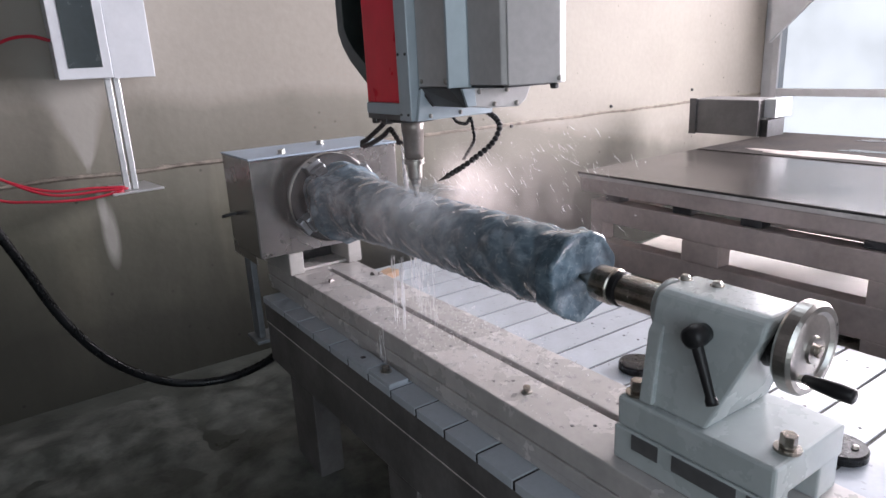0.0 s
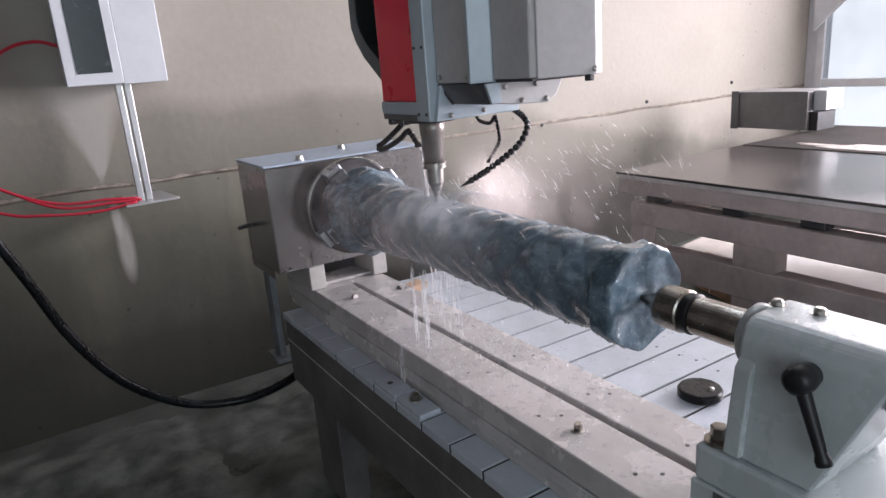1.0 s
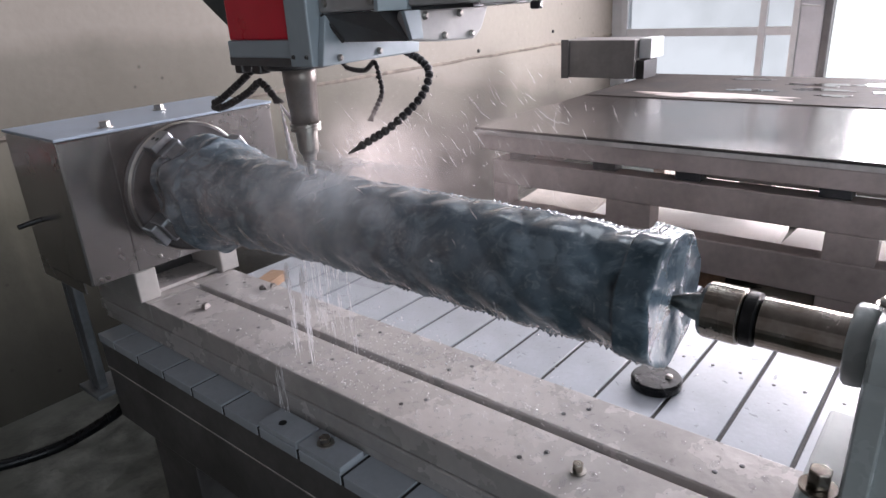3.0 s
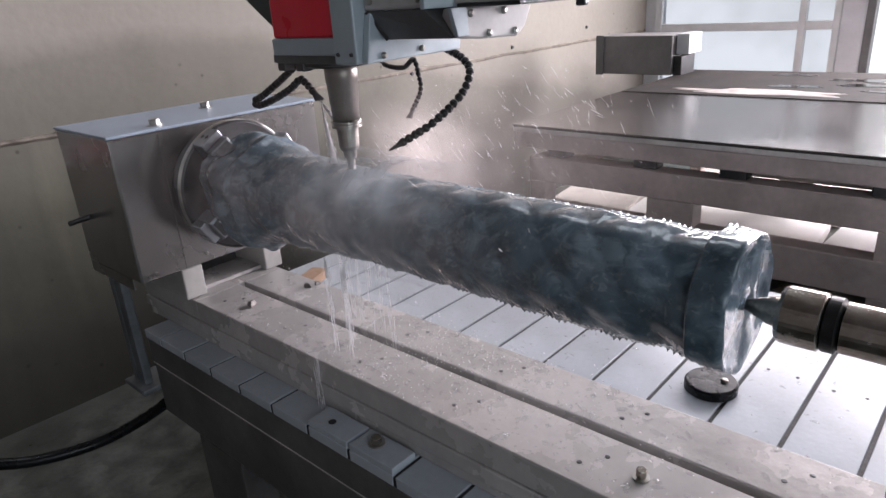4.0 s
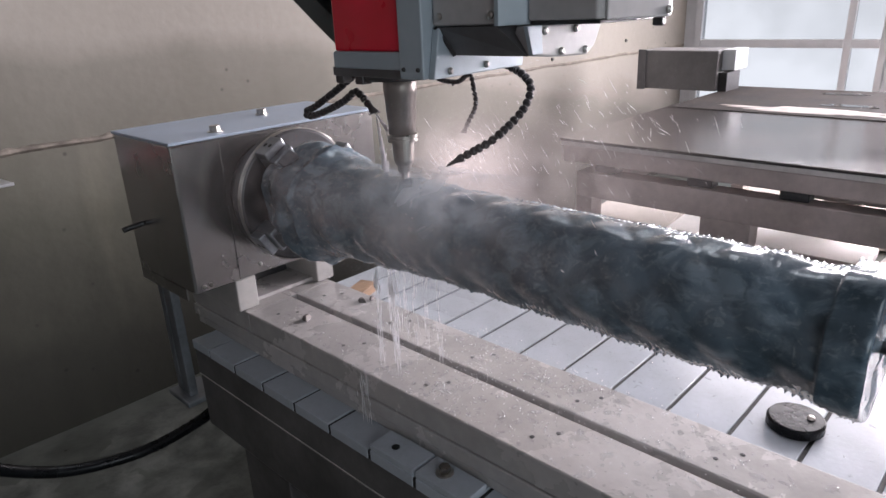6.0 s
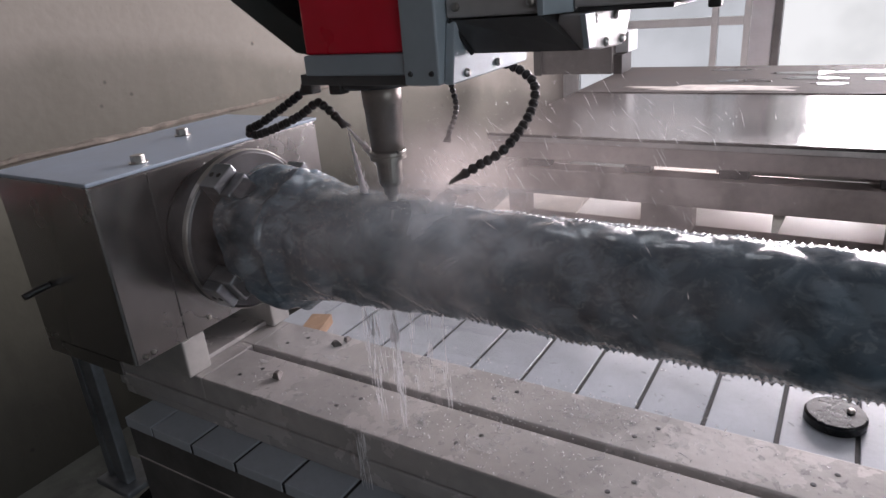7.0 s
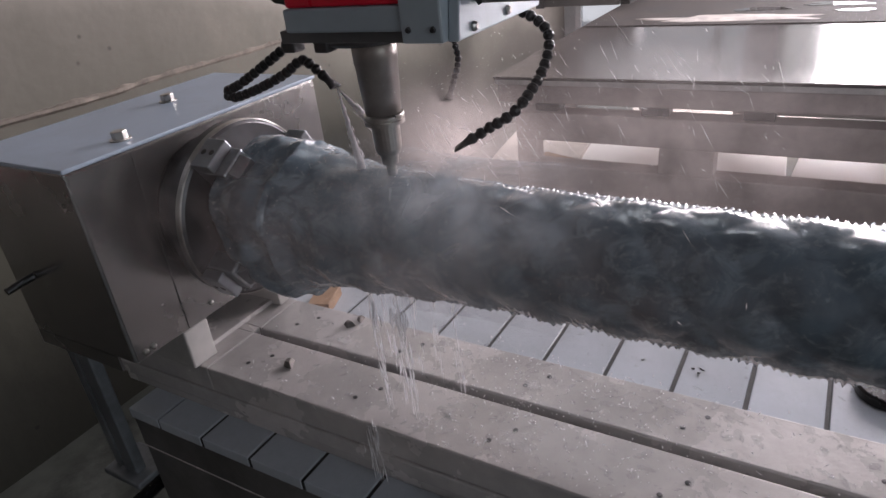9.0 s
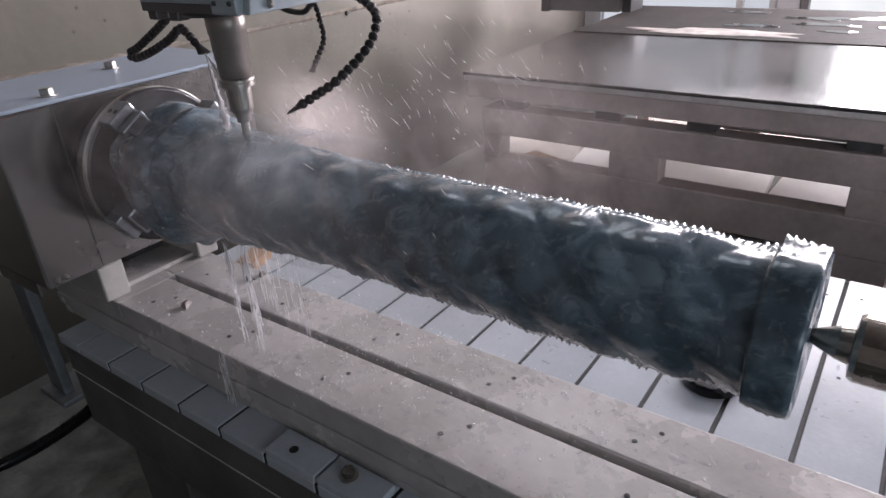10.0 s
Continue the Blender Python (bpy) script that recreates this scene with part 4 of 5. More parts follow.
def spindle_head():
    h = thing("spindle_head", HEAD_AT, "red and grey spindle head of the stone carving machine", "spindle head")
    sx, sy = 0.945, Y0
    # the spindle
    prof = [(1.39, 0.034), (1.345, 0.0325), (1.344, 0.0315), (1.30, 0.0295), (1.299, 0.0285), (1.2705, 0.0275)]
    sp = part("spindle", lathe(prof, (sx, sy, 0), "z", 40), SPINDLE_STEEL, h, "worn steel spindle", smooth=True)
    part("collar", lathe([(1.27, 0.030), (1.268, 0.0315), (1.264, 0.0315), (1.263, 0.0295), (1.261, 0.0295), (1.2605, 0.031), (1.2545, 0.031), (1.254, 0.027)], (sx, sy, 0), "z", 40), STEEL, sp)
    nut = part("collet_nut", lathe([(1.2535, 0.0225), (1.215, 0.021), (1.207, 0.018)], (sx, sy, 0), "z", 6 * 4), STEEL, sp)
    part("collet", lathe([(1.2065, 0.0145), (1.19, 0.013)], (sx, sy, 0), "z", 24), STEEL, sp)
    part("cutter", lathe([(1.1895, 0.008), (1.165, 0.008), (1.15, 0.004)], (sx, sy, 0), "z", 20), STEEL, sp, "diamond cutter")
    part("mount_flange", box(0.85, 1.03, sy - 0.128, sy + 0.085, 1.3905, 1.407, 0.002), HOOD, h, "dark mounting flange")
    part("mount_ring", lathe([(1.378, 0.066), (1.3815, 0.070), (1.39, 0.070)], (sx, sy, 0), "z", 40), DARK_STEEL, h)
    # red slide and its pale bottom rail
    part("red_slide", box(0.834, 1.05, sy - 0.1305, sy + 0.052, 1.438, 2.3, 0.004), RED, h, "red painted slide")
    part("bottom_rail", box(0.830, 1.05, sy - 0.1305, sy + 0.054, 1.4075, 1.4375, 0.003), BLUE_GREY, h, "pale bottom rail")
    part("carrier_plate", box(0.826, 1.075, sy - 0.188, sy - 0.131, 1.394, 2.3, 0.003), BLUE_GREY, h, "blue-grey carrier plate")
    part("back_housing", box(1.051, 1.1, sy - 0.13, sy + 0.085, 1.43, 2.3, 0.003), COVER, h)
    for z in (1.41, 1.56, 1.72):
        for y in (-0.142, -0.176):
            part("screw", lathe([(-0.003, 0.003), (0, 0.004)], (0.826, sy + y, z), "x", 10), DARK_STEEL, h)
    # sheet covers round the motor, on the tailstock side
    ya = sy - 0.1885
    part("lower_cover", prism([(0.836, 1.394), (1.078, 1.397), (1.09, 1.474), (0.852, 1.474)], "y", ya - 0.014, ya, 0.002), BLUE_GREY, h, "blue-grey lower cover")
    part("side_cover", box(0.852, 1.07, sy - 0.322, ya - 0.0005, 1.478, 2.3, 0.004), COVER, h)
    part("ridge", prism([(0.846, sy - 0.3225), (0.846, sy - 0.331), (0.888, sy - 0.352), (0.90, sy - 0.352), (0.90, sy - 0.3225)], "z", 1.476, 2.3, 0.001), BLUE_GREY, h, "blue-grey ridge")
    part("motor_cover", prism([(0.8905, sy - 0.3525), (0.8905, sy - 0.470), (0.90, sy - 0.476), (1.0, sy - 0.476), (1.0, sy - 0.3525)], "z", 1.481, 2.3, 0.003), COVER, h)
    part("motor_cover", prism([(0.903, sy - 0.4765), (0.903, sy - 0.480), (1.034, sy - 0.508), (1.06, sy - 0.50), (1.06, sy - 0.4765)], "z", 1.479, 2.3, 0.003), COVER, h)
    part("motor_cover", box(1.0005, 1.06, sy - 0.476, sy - 0.323, 1.481, 2.3, 0.003), COVER, h)
    part("cover_lip", box(0.894, 1.052, sy - 0.474, sy - 0.355, 1.475, 1.4805, 0.001), DARK_STEEL, h)
    hood = bmesh.new()
    quad = [(0.854, sy - 0.196, 1.4755), (0.851, sy - 0.324, 1.4755), (0.862, sy - 0.373, 1.432), (0.880, sy - 0.215, 1.430)]
    near, far = [hood.verts.new(q) for q in quad], [hood.verts.new((q[0] + 0.06, q[1], q[2])) for q in quad]
    hood.faces.new(near)
    hood.faces.new(far[::-1])
    for k in range(4):
        hood.faces.new((near[k], far[k], far[(k + 1) % 4], near[(k + 1) % 4]))
    bmesh.ops.recalc_face_normals(hood, faces=hood.faces)
    # the dark material carries the shade of this downward-sloping face
    part("hood", hood, HOOD, h, "sloping hood with its underside shade put into the colour")
    part("hood_lip", tube([(0.853, sy - 0.193, 1.476), (0.866, sy - 0.203, 1.453), (0.879, sy - 0.212, 1.430)], 0.0035, 8, 4), DARK_STEEL, h)
    part("gear_cover", prism([(0.866, 1.433), (0.93, 1.426), (1.023, 1.423), (1.046, 1.437), (1.066, 1.472), (1.066, 1.4745), (0.884, 1.4745)], "y", sy - 0.376, sy - 0.335, 0.003), COVER, h, "grey sloping gear cover")
    part("gear_housing", box(0.945, 1.04, sy - 0.3345, ya - 0.0145, 1.428, 1.4745, 0.004), COVER, h)
    part("ridge_foot", prism([(0.846, 1.4755), (0.882, 1.4755), (0.886, 1.434), (0.860, 1.434)], "y", sy - 0.384, sy - 0.3765, 0.001), BLUE_GREY, h)
    for x, y, z in ((0.90, 0.376, 1.466), (0.985, 0.376, 1.466), (0.945, 0.376, 1.434), (1.015, 0.376, 1.432), (0.875, 0.2025, 1.405), (0.97, 0.2025, 1.408), (1.03, 0.508, 1.489)):
        part("cover_screw", lathe([(-0.006, 0.003), (-0.003, 0.006), (0.0, 0.006)], (x, sy - y, z), "y", 12), STEEL, h)
    for y, z in ((0.312, 1.492), (0.205, 1.492)):
        part("cover_screw", lathe([(-0.005, 0.003), (-0.003, 0.006), (0.0, 0.006)], (0.852, sy - y, z), "x", 12), STEEL, h)
    part("drip_lug", box(1.02, 1.034, sy - 0.505, sy - 0.488, 1.466, 1.4785, 0.003), DARK_STEEL, h)
    for dy in (0.10, 0.04):
        part("valve", box(0.875, 0.90, sy + dy - 0.012, sy + dy + 0.012, 1.372, 1.39, 0.003), DARK_STEEL, h)
    return h


HEAD = spindle_head()


def segmented_hose(points, r, name, label, parent):
    """Jointed coolant hose: a row of ball segments with a flat nozzle."""
    line = smooth_line(points, 24)
    dist = [0.0]
    for a, b in zip(line, line[1:]):
        dist.append(dist[-1] + (b - a).length)
    count = max(6, int(dist[-1] / (r * 1.75)))
    hose = None
    for k in range(count + 1):
        d = dist[-1] * k / count
        i = max(1, next((q for q, v in enumerate(dist) if v >= d), len(dist) - 1))
        q = line[i]
        way = (line[i] - line[i - 1]).normalized()
        turn = way.to_track_quat("Z", "Y").to_matrix().to_4x4()
        bm = lathe([(-r * 0.95, r * 0.62), (-r * 0.5, r * 0.98), (r * 0.15, r), (r * 0.5, r * 0.7), (r * 0.95, r * 0.55)], (0, 0, 0), "z", 12)
        bmesh.ops.transform(bm, matrix=Matrix.Translation(q) @ turn, verts=bm.verts)
        if hose is None:
            hose = part(name, bm, BLACK, parent, label)
        else:
            part("segment", bm, BLACK, hose)
    way = (line[-1] - line[-3]).normalized()
    bm = lathe([(0, r * 0.9), (r * 1.2, r * 0.85), (r * 3.2, r * 1.6), (r * 3.4, r * 1.5)], (0, 0, 0), "z", 16)
    for v in bm.verts:
        v.co.y *= 1 - 0.25 * v.co.z / r if v.co.z > r else 1
    bmesh.ops.transform(bm, matrix=Matrix.Translation(line[-1]) @ way.to_track_quat("Z", "Y").to_matrix().to_4x4(), verts=bm.verts)
    part("nozzle", bm, BLACK, hose)
    return hose


segmented_hose([(0.962, Y0 + 0.145, 1.386), (0.960, Y0 + 0.22, 1.345), (0.955, Y0 + 0.30, 1.304), (0.953, Y0 + 0.338, 1.289), (0.953, Y0 + 0.325, 1.279), (0.955, Y0 + 0.27, 1.293),
                (0.958, Y0 + 0.20, 1.320), (0.960, Y0 + 0.158, 1.343), (0.958, Y0 + 0.135, 1.335), (0.957, Y0 + 0.115, 1.320)], 0.0085, "coolant_hose", "black jointed coolant hose", HEAD)
segmented_hose([(1.12, Y0 - 0.132, 1.392), (1.112, Y0 - 0.178, 1.375), (1.098, Y0 - 0.207, 1.352), (1.062, Y0 - 0.212, 1.312), (0.995, Y0 - 0.198, 1.270), (0.978, Y0 - 0.158, 1.244), (0.968, Y0 - 0.135, 1.230)],
               0.0085, "coolant_hose", "black jointed coolant hose", HEAD)
segmented_hose([(1.20, Y0 + 0.16, 1.375), (1.20, Y0 + 0.14, 1.348), (1.18, Y0 + 0.06, 1.345), (1.155, Y0 + 0.0, 1.366), (1.154, Y0 - 0.013, 1.335), (1.150, Y0 - 0.02, 1.300), (1.12, Y0 - 0.02, 1.262)],
               0.006, "coolant_hose", "thin jointed coolant hose", HEAD)


def cable_chain():
    """Dark angular channel that carries the cables down behind the head."""
    outer = [(0.42, 2.3), (0.42, 1.645), (0.395, 1.60), (0.35, 1.553), (0.25, 1.485), (0.17, 1.432), (0.09, 1.42)]
    inner = [(0.09, 1.47), (0.15, 1.475), (0.225, 1.525), (0.32, 1.59), (0.355, 1.625), (0.375, 1.66), (0.375, 2.3)]
    c = part("cable_channel", prism([(Y0 + y, z) for y, z in outer + inner], "x", 0.94, 1.075, 0.002), CHANNEL, HEAD, "dark green-black angular cable channel")
    part("channel_web", prism([(Y0 + y, z) for y, z in [(0.375, 2.3), (0.375, 1.66), (0.355, 1.625), (0.32, 1.59), (0.225, 1.525), (0.15, 1.475), (0.09, 1.47), (0.09, 2.3)]], "x", 1.05, 1.06), BLACK, c)
    for k in range(3):
        part("cable", tube([(1.0 + 0.012 * k, Y0 + 0.30 - 0.05 * k, 2.3), (1.0 + 0.012 * k, Y0 + 0.30 - 0.05 * k, 1.8), (1.0, Y0 + 0.24 - 0.04 * k, 1.64), (1.0, Y0 + 0.10, 1.56)], 0.011, 8, 5), BLACK, c)


cable_chain()


# ---- control cabinet, cables and hoses by the wall ----
def control_cabinet():
    c = thing("control_cabinet", (0.42, 3.2, 1.05), "pale grey control cabinet with a dark window, fixed to the wall", "cabinet")
    x0, x1, y0, y1, z0, z1 = 0.222, 0.60, 3.13, 3.414, 1.54, 2.35
    part("cabinet_body", box(x0 + 0.012, x1 - 0.002, y0 + 0.02, y1, z0 + 0.006, z1, 0.004), CABINET_PAINT, c)
    d = part("cabinet_door", box(x0, 0.43, y0, y0 + 0.0195, z0, z1, 0.003), CABINET_PAINT, c)
    part("window_panel", box(0.265, 0.395, y0 - 0.003, y0 - 0.0004, z0 + 0.045, z1 - 0.1, 0.001), SCREEN, d, "dark smoked window")
    part("side_door", box(0.4305, x1, y0 + 0.004, y0 + 0.0195, z0 - 0.004, z1, 0.003), CABINET_PAINT, c)
    for k, x in enumerate((0.41, 0.444)):
        part("conduit", box(x - 0.012, x + 0.014, y0 + 0.05, y0 + 0.075, 1.045, z0 + 0.004, 0.003), ALU, c, "pale aluminium conduit")
    part("bracket_plate", prism([(0.34, 3.12), (0.56, 3.14), (0.53, 3.415), (0.36, 3.415)], "z", 1.035, 1.0445, 0.002), ALU, c, "pale wall bracket")
    return c


control_cabinet()


def red_cable(points, r=0.006):
    ob = structure("red_cable", tube(points, r, 8, 8), RED_CABLE, "thin red electric cable sagging along the wall", "cable", kind="", smooth=True)
    ob["group"] = "red cables"


red_cable([(0.41, 3.16, 1.056), (0.30, 3.16, 1.06), (0.1, 3.18, 1.07), (-0.1, 3.25, 1.18), (-0.5, 3.3, 1.45)])
red_cable([(0.40, 3.17, 1.062), (0.28, 3.17, 1.075), (0.08, 3.2, 1.09), (-0.15, 3.26, 1.21), (-0.55, 3.33, 1.5)])
red_cable([(0.39, 3.15, 1.05), (0.24, 3.15, 1.035), (0.05, 3.16, 1.05), (-0.12, 3.2, 1.09), (-0.5, 3.3, 1.3)])
red_cable([(0.225, 3.2, 1.70), (0.15, 3.22, 1.72), (0.05, 3.28, 1.70), (-0.1, 3.36, 1.6)], 0.007)
structure("coolant_pipe", tube([(-0.95, 3.42, 2.3), (-0.5, 2.85, 1.8), (-0.22, 2.75, 1.30), (-0.07, 2.75, 0.93), (0.035, 2.75, 0.645), (0.175, 2.75, 0.42), (0.37, 2.74, 0.268), (0.58, 2.70, 0.225), (0.74, 2.62, 0.28), (0.83, 2.52, 0.38), (0.85, 2.465, 0.45)], 0.018, 14, 10),
          RUBBER, "thick black rubber hose hanging by the wall", "hose", kind="", smooth=True)


def strut():
    s_ = thing("profile_strut", (0.70, 2.48, 0.49), "dull aluminium profile strut bolted to the bed's end", "strut")
    part("strut", box(0.712, 0.738, 2.50, 2.545, 0.452, 0.8245, 0.004), DULL_ALU, s_)
    part("strut_rail", box(0.716, 0.734, 2.56, 2.585, 0.452, 0.8245, 0.003), DULL_ALU, s_)
    part("foot", box(0.69, 0.79, 2.4705, 2.60, 0.435, 0.4515, 0.004), DULL_ALU, s_)


strut()


def offcut(x, y, z, sx, sy, sz, turn):
    bm = box(-sx, sx, -sy, sy, 0, sz, 0.003)
    bmesh.ops.transform(bm, matrix=pose(x, y, z, 0, 0, turn), verts=bm.verts)
    structure("wooden_offcut", bm, WOOD, "raw wooden offcut lying on the bed", "offcut", kind="")


offcut(1.24, 2.32, BED, 0.05, 0.03, 0.03, 20)


def sludge():
    """Heaps of stone mud on the floor beside the machine."""
    bm = bmesh.new()
    nx, ny = 80, 80
    grid = []
    for j in range(ny + 1):
        row = []
        for i in range(nx + 1):
            x, y = -1.2 + 2.4 * i / nx, 0.6 + 2.7 * j / ny
            e = min(i, nx - i, j, ny - j) / 10
            hgt = 0.10 * max(0, noise.noise(Vector((x * 2.2, y * 2.2, 2.0))) - 0.02) + 0.018 * noise.noise(Vector((x * 11, y * 11, 5.0)))
            row.append(bm.verts.new((x, y, -0.012 + min(1, e) * (hgt + 0.004))))
        grid.append(row)
    for j in range(ny):
        for i in range(nx):
            bm.faces.new((grid[j][i], grid[j][i + 1], grid[j + 1][i + 1], grid[j + 1][i]))
    return bm


structure("stone_sludge", sludge(), SLUDGE, "wet grey stone sludge caked on the floor", "sludge", kind="stuff", smooth=True)


# ---- water ----
def drops(count, place, size, seed, bm=None):
    """Little elongated drops; place(rnd) gives a point and the way it flies."""
    rnd = random.Random(seed)
    verts, faces = [], []
    for _ in range(count):
        p, way, length = place(rnd)
        way = way.normalized()
        u = way.cross(Vector((0.3, 0.2, 0.9))).normalized()
        v = way.cross(u)
        r = size * (0.5 + rnd.random())
        b = len(verts)
        verts += [p - way * length, p + u * r, p + v * r, p - u * r, p - v * r, p + way * length]
        faces += [(b, b + 2, b + 1), (b, b + 3, b + 2), (b, b + 4, b + 3), (b, b + 1, b + 4), (b + 5, b + 1, b + 2), (b + 5, b + 2, b + 3), (b + 5, b + 3, b + 4), (b + 5, b + 4, b + 1)]
    return verts, faces


def drop_object(name, data, mat, label, category, at):
    verts, faces = data
    me = bpy.data.meshes.new(name)
    me.from_pydata([tuple(Vector(v) - Vector(at)) for v in verts], [], faces)
    me.materials.append(mat)
    ob = new(name, me)
    ob.location = at
    return tagged(ob, label, category, "", "stuff")


TIP = Vector((0.945, Y0, 1.165))


def mist_place(rnd):
    kind = rnd.random()
    if kind < 0.22:
        q = Vector((rnd.gauss(0, 0.05), rnd.gauss(0, 0.055), abs(rnd.gauss(0, 0.035)) - 0.01))
    elif kind < 0.62:
        q = Vector((rnd.gauss(0.12, 0.12), rnd.gauss(-0.10, 0.16), rnd.gauss(0.05, 0.09)))
    else:
        # sheets blown along the face of the stone towards the chuck
        a = rnd.uniform(1.6, 3.9)
        y = rnd.gauss(0.07, 0.13)
        r = 0.112 + abs(rnd.gauss(0, 0.035))
        q = Vector((AXIS_X - TIP.x + r * math.cos(a), y, AXIS_Z - TIP.z + r * math.sin(a)))
    return TIP + q, Vector((rnd.gauss(0, 1), rnd.gauss(0, 1), rnd.gauss(0, 1))), 0.0012


def splash_place(rnd):
    a = rnd.gauss(-0.75, 0.55)
    d = 0.06 + 0.6 * rnd.random()
    p = TIP + Vector((math.cos(a) * d, math.sin(a) * d, 0.02 + 0.5 * d * rnd.random() - 0.45 * d * d))
    way = Vector((0.45 + rnd.gauss(0, 0.25), -0.4 + rnd.gauss(0, 0.25), -1 + rnd.gauss(0, 0.25)))
    return p, way, 0.004 + 0.020 * rnd.random() ** 2


SPRAY = drop_object("spray_mist", drops(900, mist_place, 0.00028, 11), MIST, "fine water mist blown up round the cutter", "mist", tuple(TIP))
SPLASH = drop_object("splash", drops(200, splash_place, 0.00045, 5), MIST, "bright water drops flung off the cutter", "splash", tuple(TIP))


def jet_place(rnd):
    u = rnd.random()
    nozzle, b = Vector((0.957, Y0 + 0.092, 1.302)), (Vector((0.95, Y0 + 0.025, 1.245)) if rnd.random() < 0.35 else Vector((0.95, Y0 + 0.062, 1.165)))
    way = b - nozzle
    j = 0.004 * u
    return nozzle + way * u + Vector((rnd.gauss(0, j), rnd.gauss(0, j), rnd.gauss(0, j))), way, 0.006


def veil_material(name, scale, low, high, off=0.12, forward=0.5, tone=(0.98, 0.875, 0.845)):
    """A blown veil of mist: thin, patchy, fading out away from the cutter."""
    m = bpy.data.materials.new(name)
    m.use_nodes = True
    n, l = m.node_tree.nodes, m.node_tree.links
    n.remove(n["Principled BSDF"])
    tc, mp, g, nz = n.new("ShaderNodeTexCoord"), n.new("ShaderNodeMapping"), n.new("ShaderNodeTexGradient"), n.new("ShaderNodeTexNoise")
    g.gradient_type = "QUADRATIC_SPHERE"
    mp.inputs["Scale"].default_value = scale
    mp.inputs["Location"].default_value = (0, off, 0.05)
    
    l.new(tc.outputs["Object"], mp.inputs[0])
    l.new(mp.outputs[0], g.inputs[0])
    nz.inputs["Scale"].default_value, nz.inputs["Detail"].default_value, nz.inputs["Distortion"].default_value = 9, 4, 1.2
    l.new(tc.outputs["Object"], nz.inputs[0])
    r = n.new("ShaderNodeMapRange")
    r.inputs[1].default_value, r.inputs[2].default_value, r.inputs[3].default_value, r.inputs[4].default_value = 0.3, 0.75, low, high
    l.new(nz.outputs[0], r.inputs[0])
    k = n.new("ShaderNodeMath")
    k.operation = "MULTIPLY"
    l.new(r.outputs[0], k.inputs[0])
    l.new(g.outputs[1], k.inputs[1])
    d, t, mix, clear, veil = n.new("ShaderNodeBsdfDiffuse"), n.new("ShaderNodeBsdfTranslucent"), n.new("ShaderNodeMixShader"), n.new("ShaderNodeBsdfTransparent"), n.new("ShaderNodeMixShader")
    d.inputs[0].default_value = t.inputs[0].default_value = (*tone, 1)
    l.new(d.outputs[0], mix.inputs[1])
    l.new(t.outputs[0], mix.inputs[2])
    mix.inputs[0].default_value = forward
    l.new(k.outputs[0], veil.inputs[0])
    l.new(clear.outputs[0], veil.inputs[1])
    l.new(mix.outputs[0], veil.inputs[2])
    l.new(veil.outputs[0], n["Material Output"].inputs[0])
    return m


VEIL = veil_material("mist_veil", (2.3, 3.2, 3.2), 0.08, 0.75, 0.34, 0.6, (0.86, 0.92, 0.97))
VEIL_NEAR = veil_material("thin_mist", (1.4, 1.15, 2.0), 0.03, 0.16, 0.06, 0.85)
VEIL_FAR = veil_material("mist_plume", (1.5, 1.6, 2.4), 0.14, 0.44, 0.1, 0.92)
VEIL_TOOL = veil_material("cutter_mist", (2.9, 3.8, 5.0), 0.42, 0.92, 0.14, 0.92)


def veil(shape, nu, nv, mat=VEIL):
    """A curved sheet; shape(u, v) gives a point relative to the cutter's tip."""
    verts = [tuple(shape(i / nu, j / nv)) for j in range(nv + 1) for i in range(nu + 1)]
    faces = [(j * (nu + 1) + i, j * (nu + 1) + i + 1, (j + 1) * (nu + 1) + i + 1, (j + 1) * (nu + 1) + i) for j in range(nv) for i in range(nu)]
    me = bpy.data.meshes.new("mist_veil")
    me.from_pydata(verts, [], faces)
    me.materials.append(mat)
    for p in me.polygons:
        p.use_smooth = True
    ob = new("mist_veil", me)
    ob.location = TIP
    return tagged(ob, "pale veil of water mist drifting round the cutter", "mist", "mist veils", "stuff")


def veil_on_stone(radius, phase):
    def shape(u, v):
        a, y = radians(75 + 190 * u), -0.54 + 0.97 * v
        r = radius + 0.012 * math.sin(7 * v + phase + 3 * u)
        return Vector((AXIS_X - TIP.x + r * math.cos(a), y, AXIS_Z - TIP.z + r * math.sin(a)))
    return shape


def plume(dx, phase):
    """Mist carried off behind the stone, towards the windows."""
    def shape(u, v):
        y, z = -0.9 + 1.62 * u, -0.5 + 0.98 * v
        return Vector((dx + 0.05 * math.sin(4 * u + phase) + 0.03 * math.sin(5 * v + phase), y, z))
    return shape


VEILS = [veil(veil_on_stone(r, p), 24, 30) for r, p in ((0.125, 0.0), (0.145, 2.0))]
PLUMES = [veil(plume(dx, p), 30, 20, mat) for dx, p, mat in ((0.10, 0.0, VEIL_TOOL), (0.19, 1.0, VEIL_TOOL), (0.38, 2.5, VEIL_FAR), (-0.26, 1.2, VEIL_NEAR))]

JET = drop_object("water_jet", drops(1300, jet_place, 0.0007, 21), MIST, "thin coolant jets from the nozzle", "water jet", tuple(TIP))


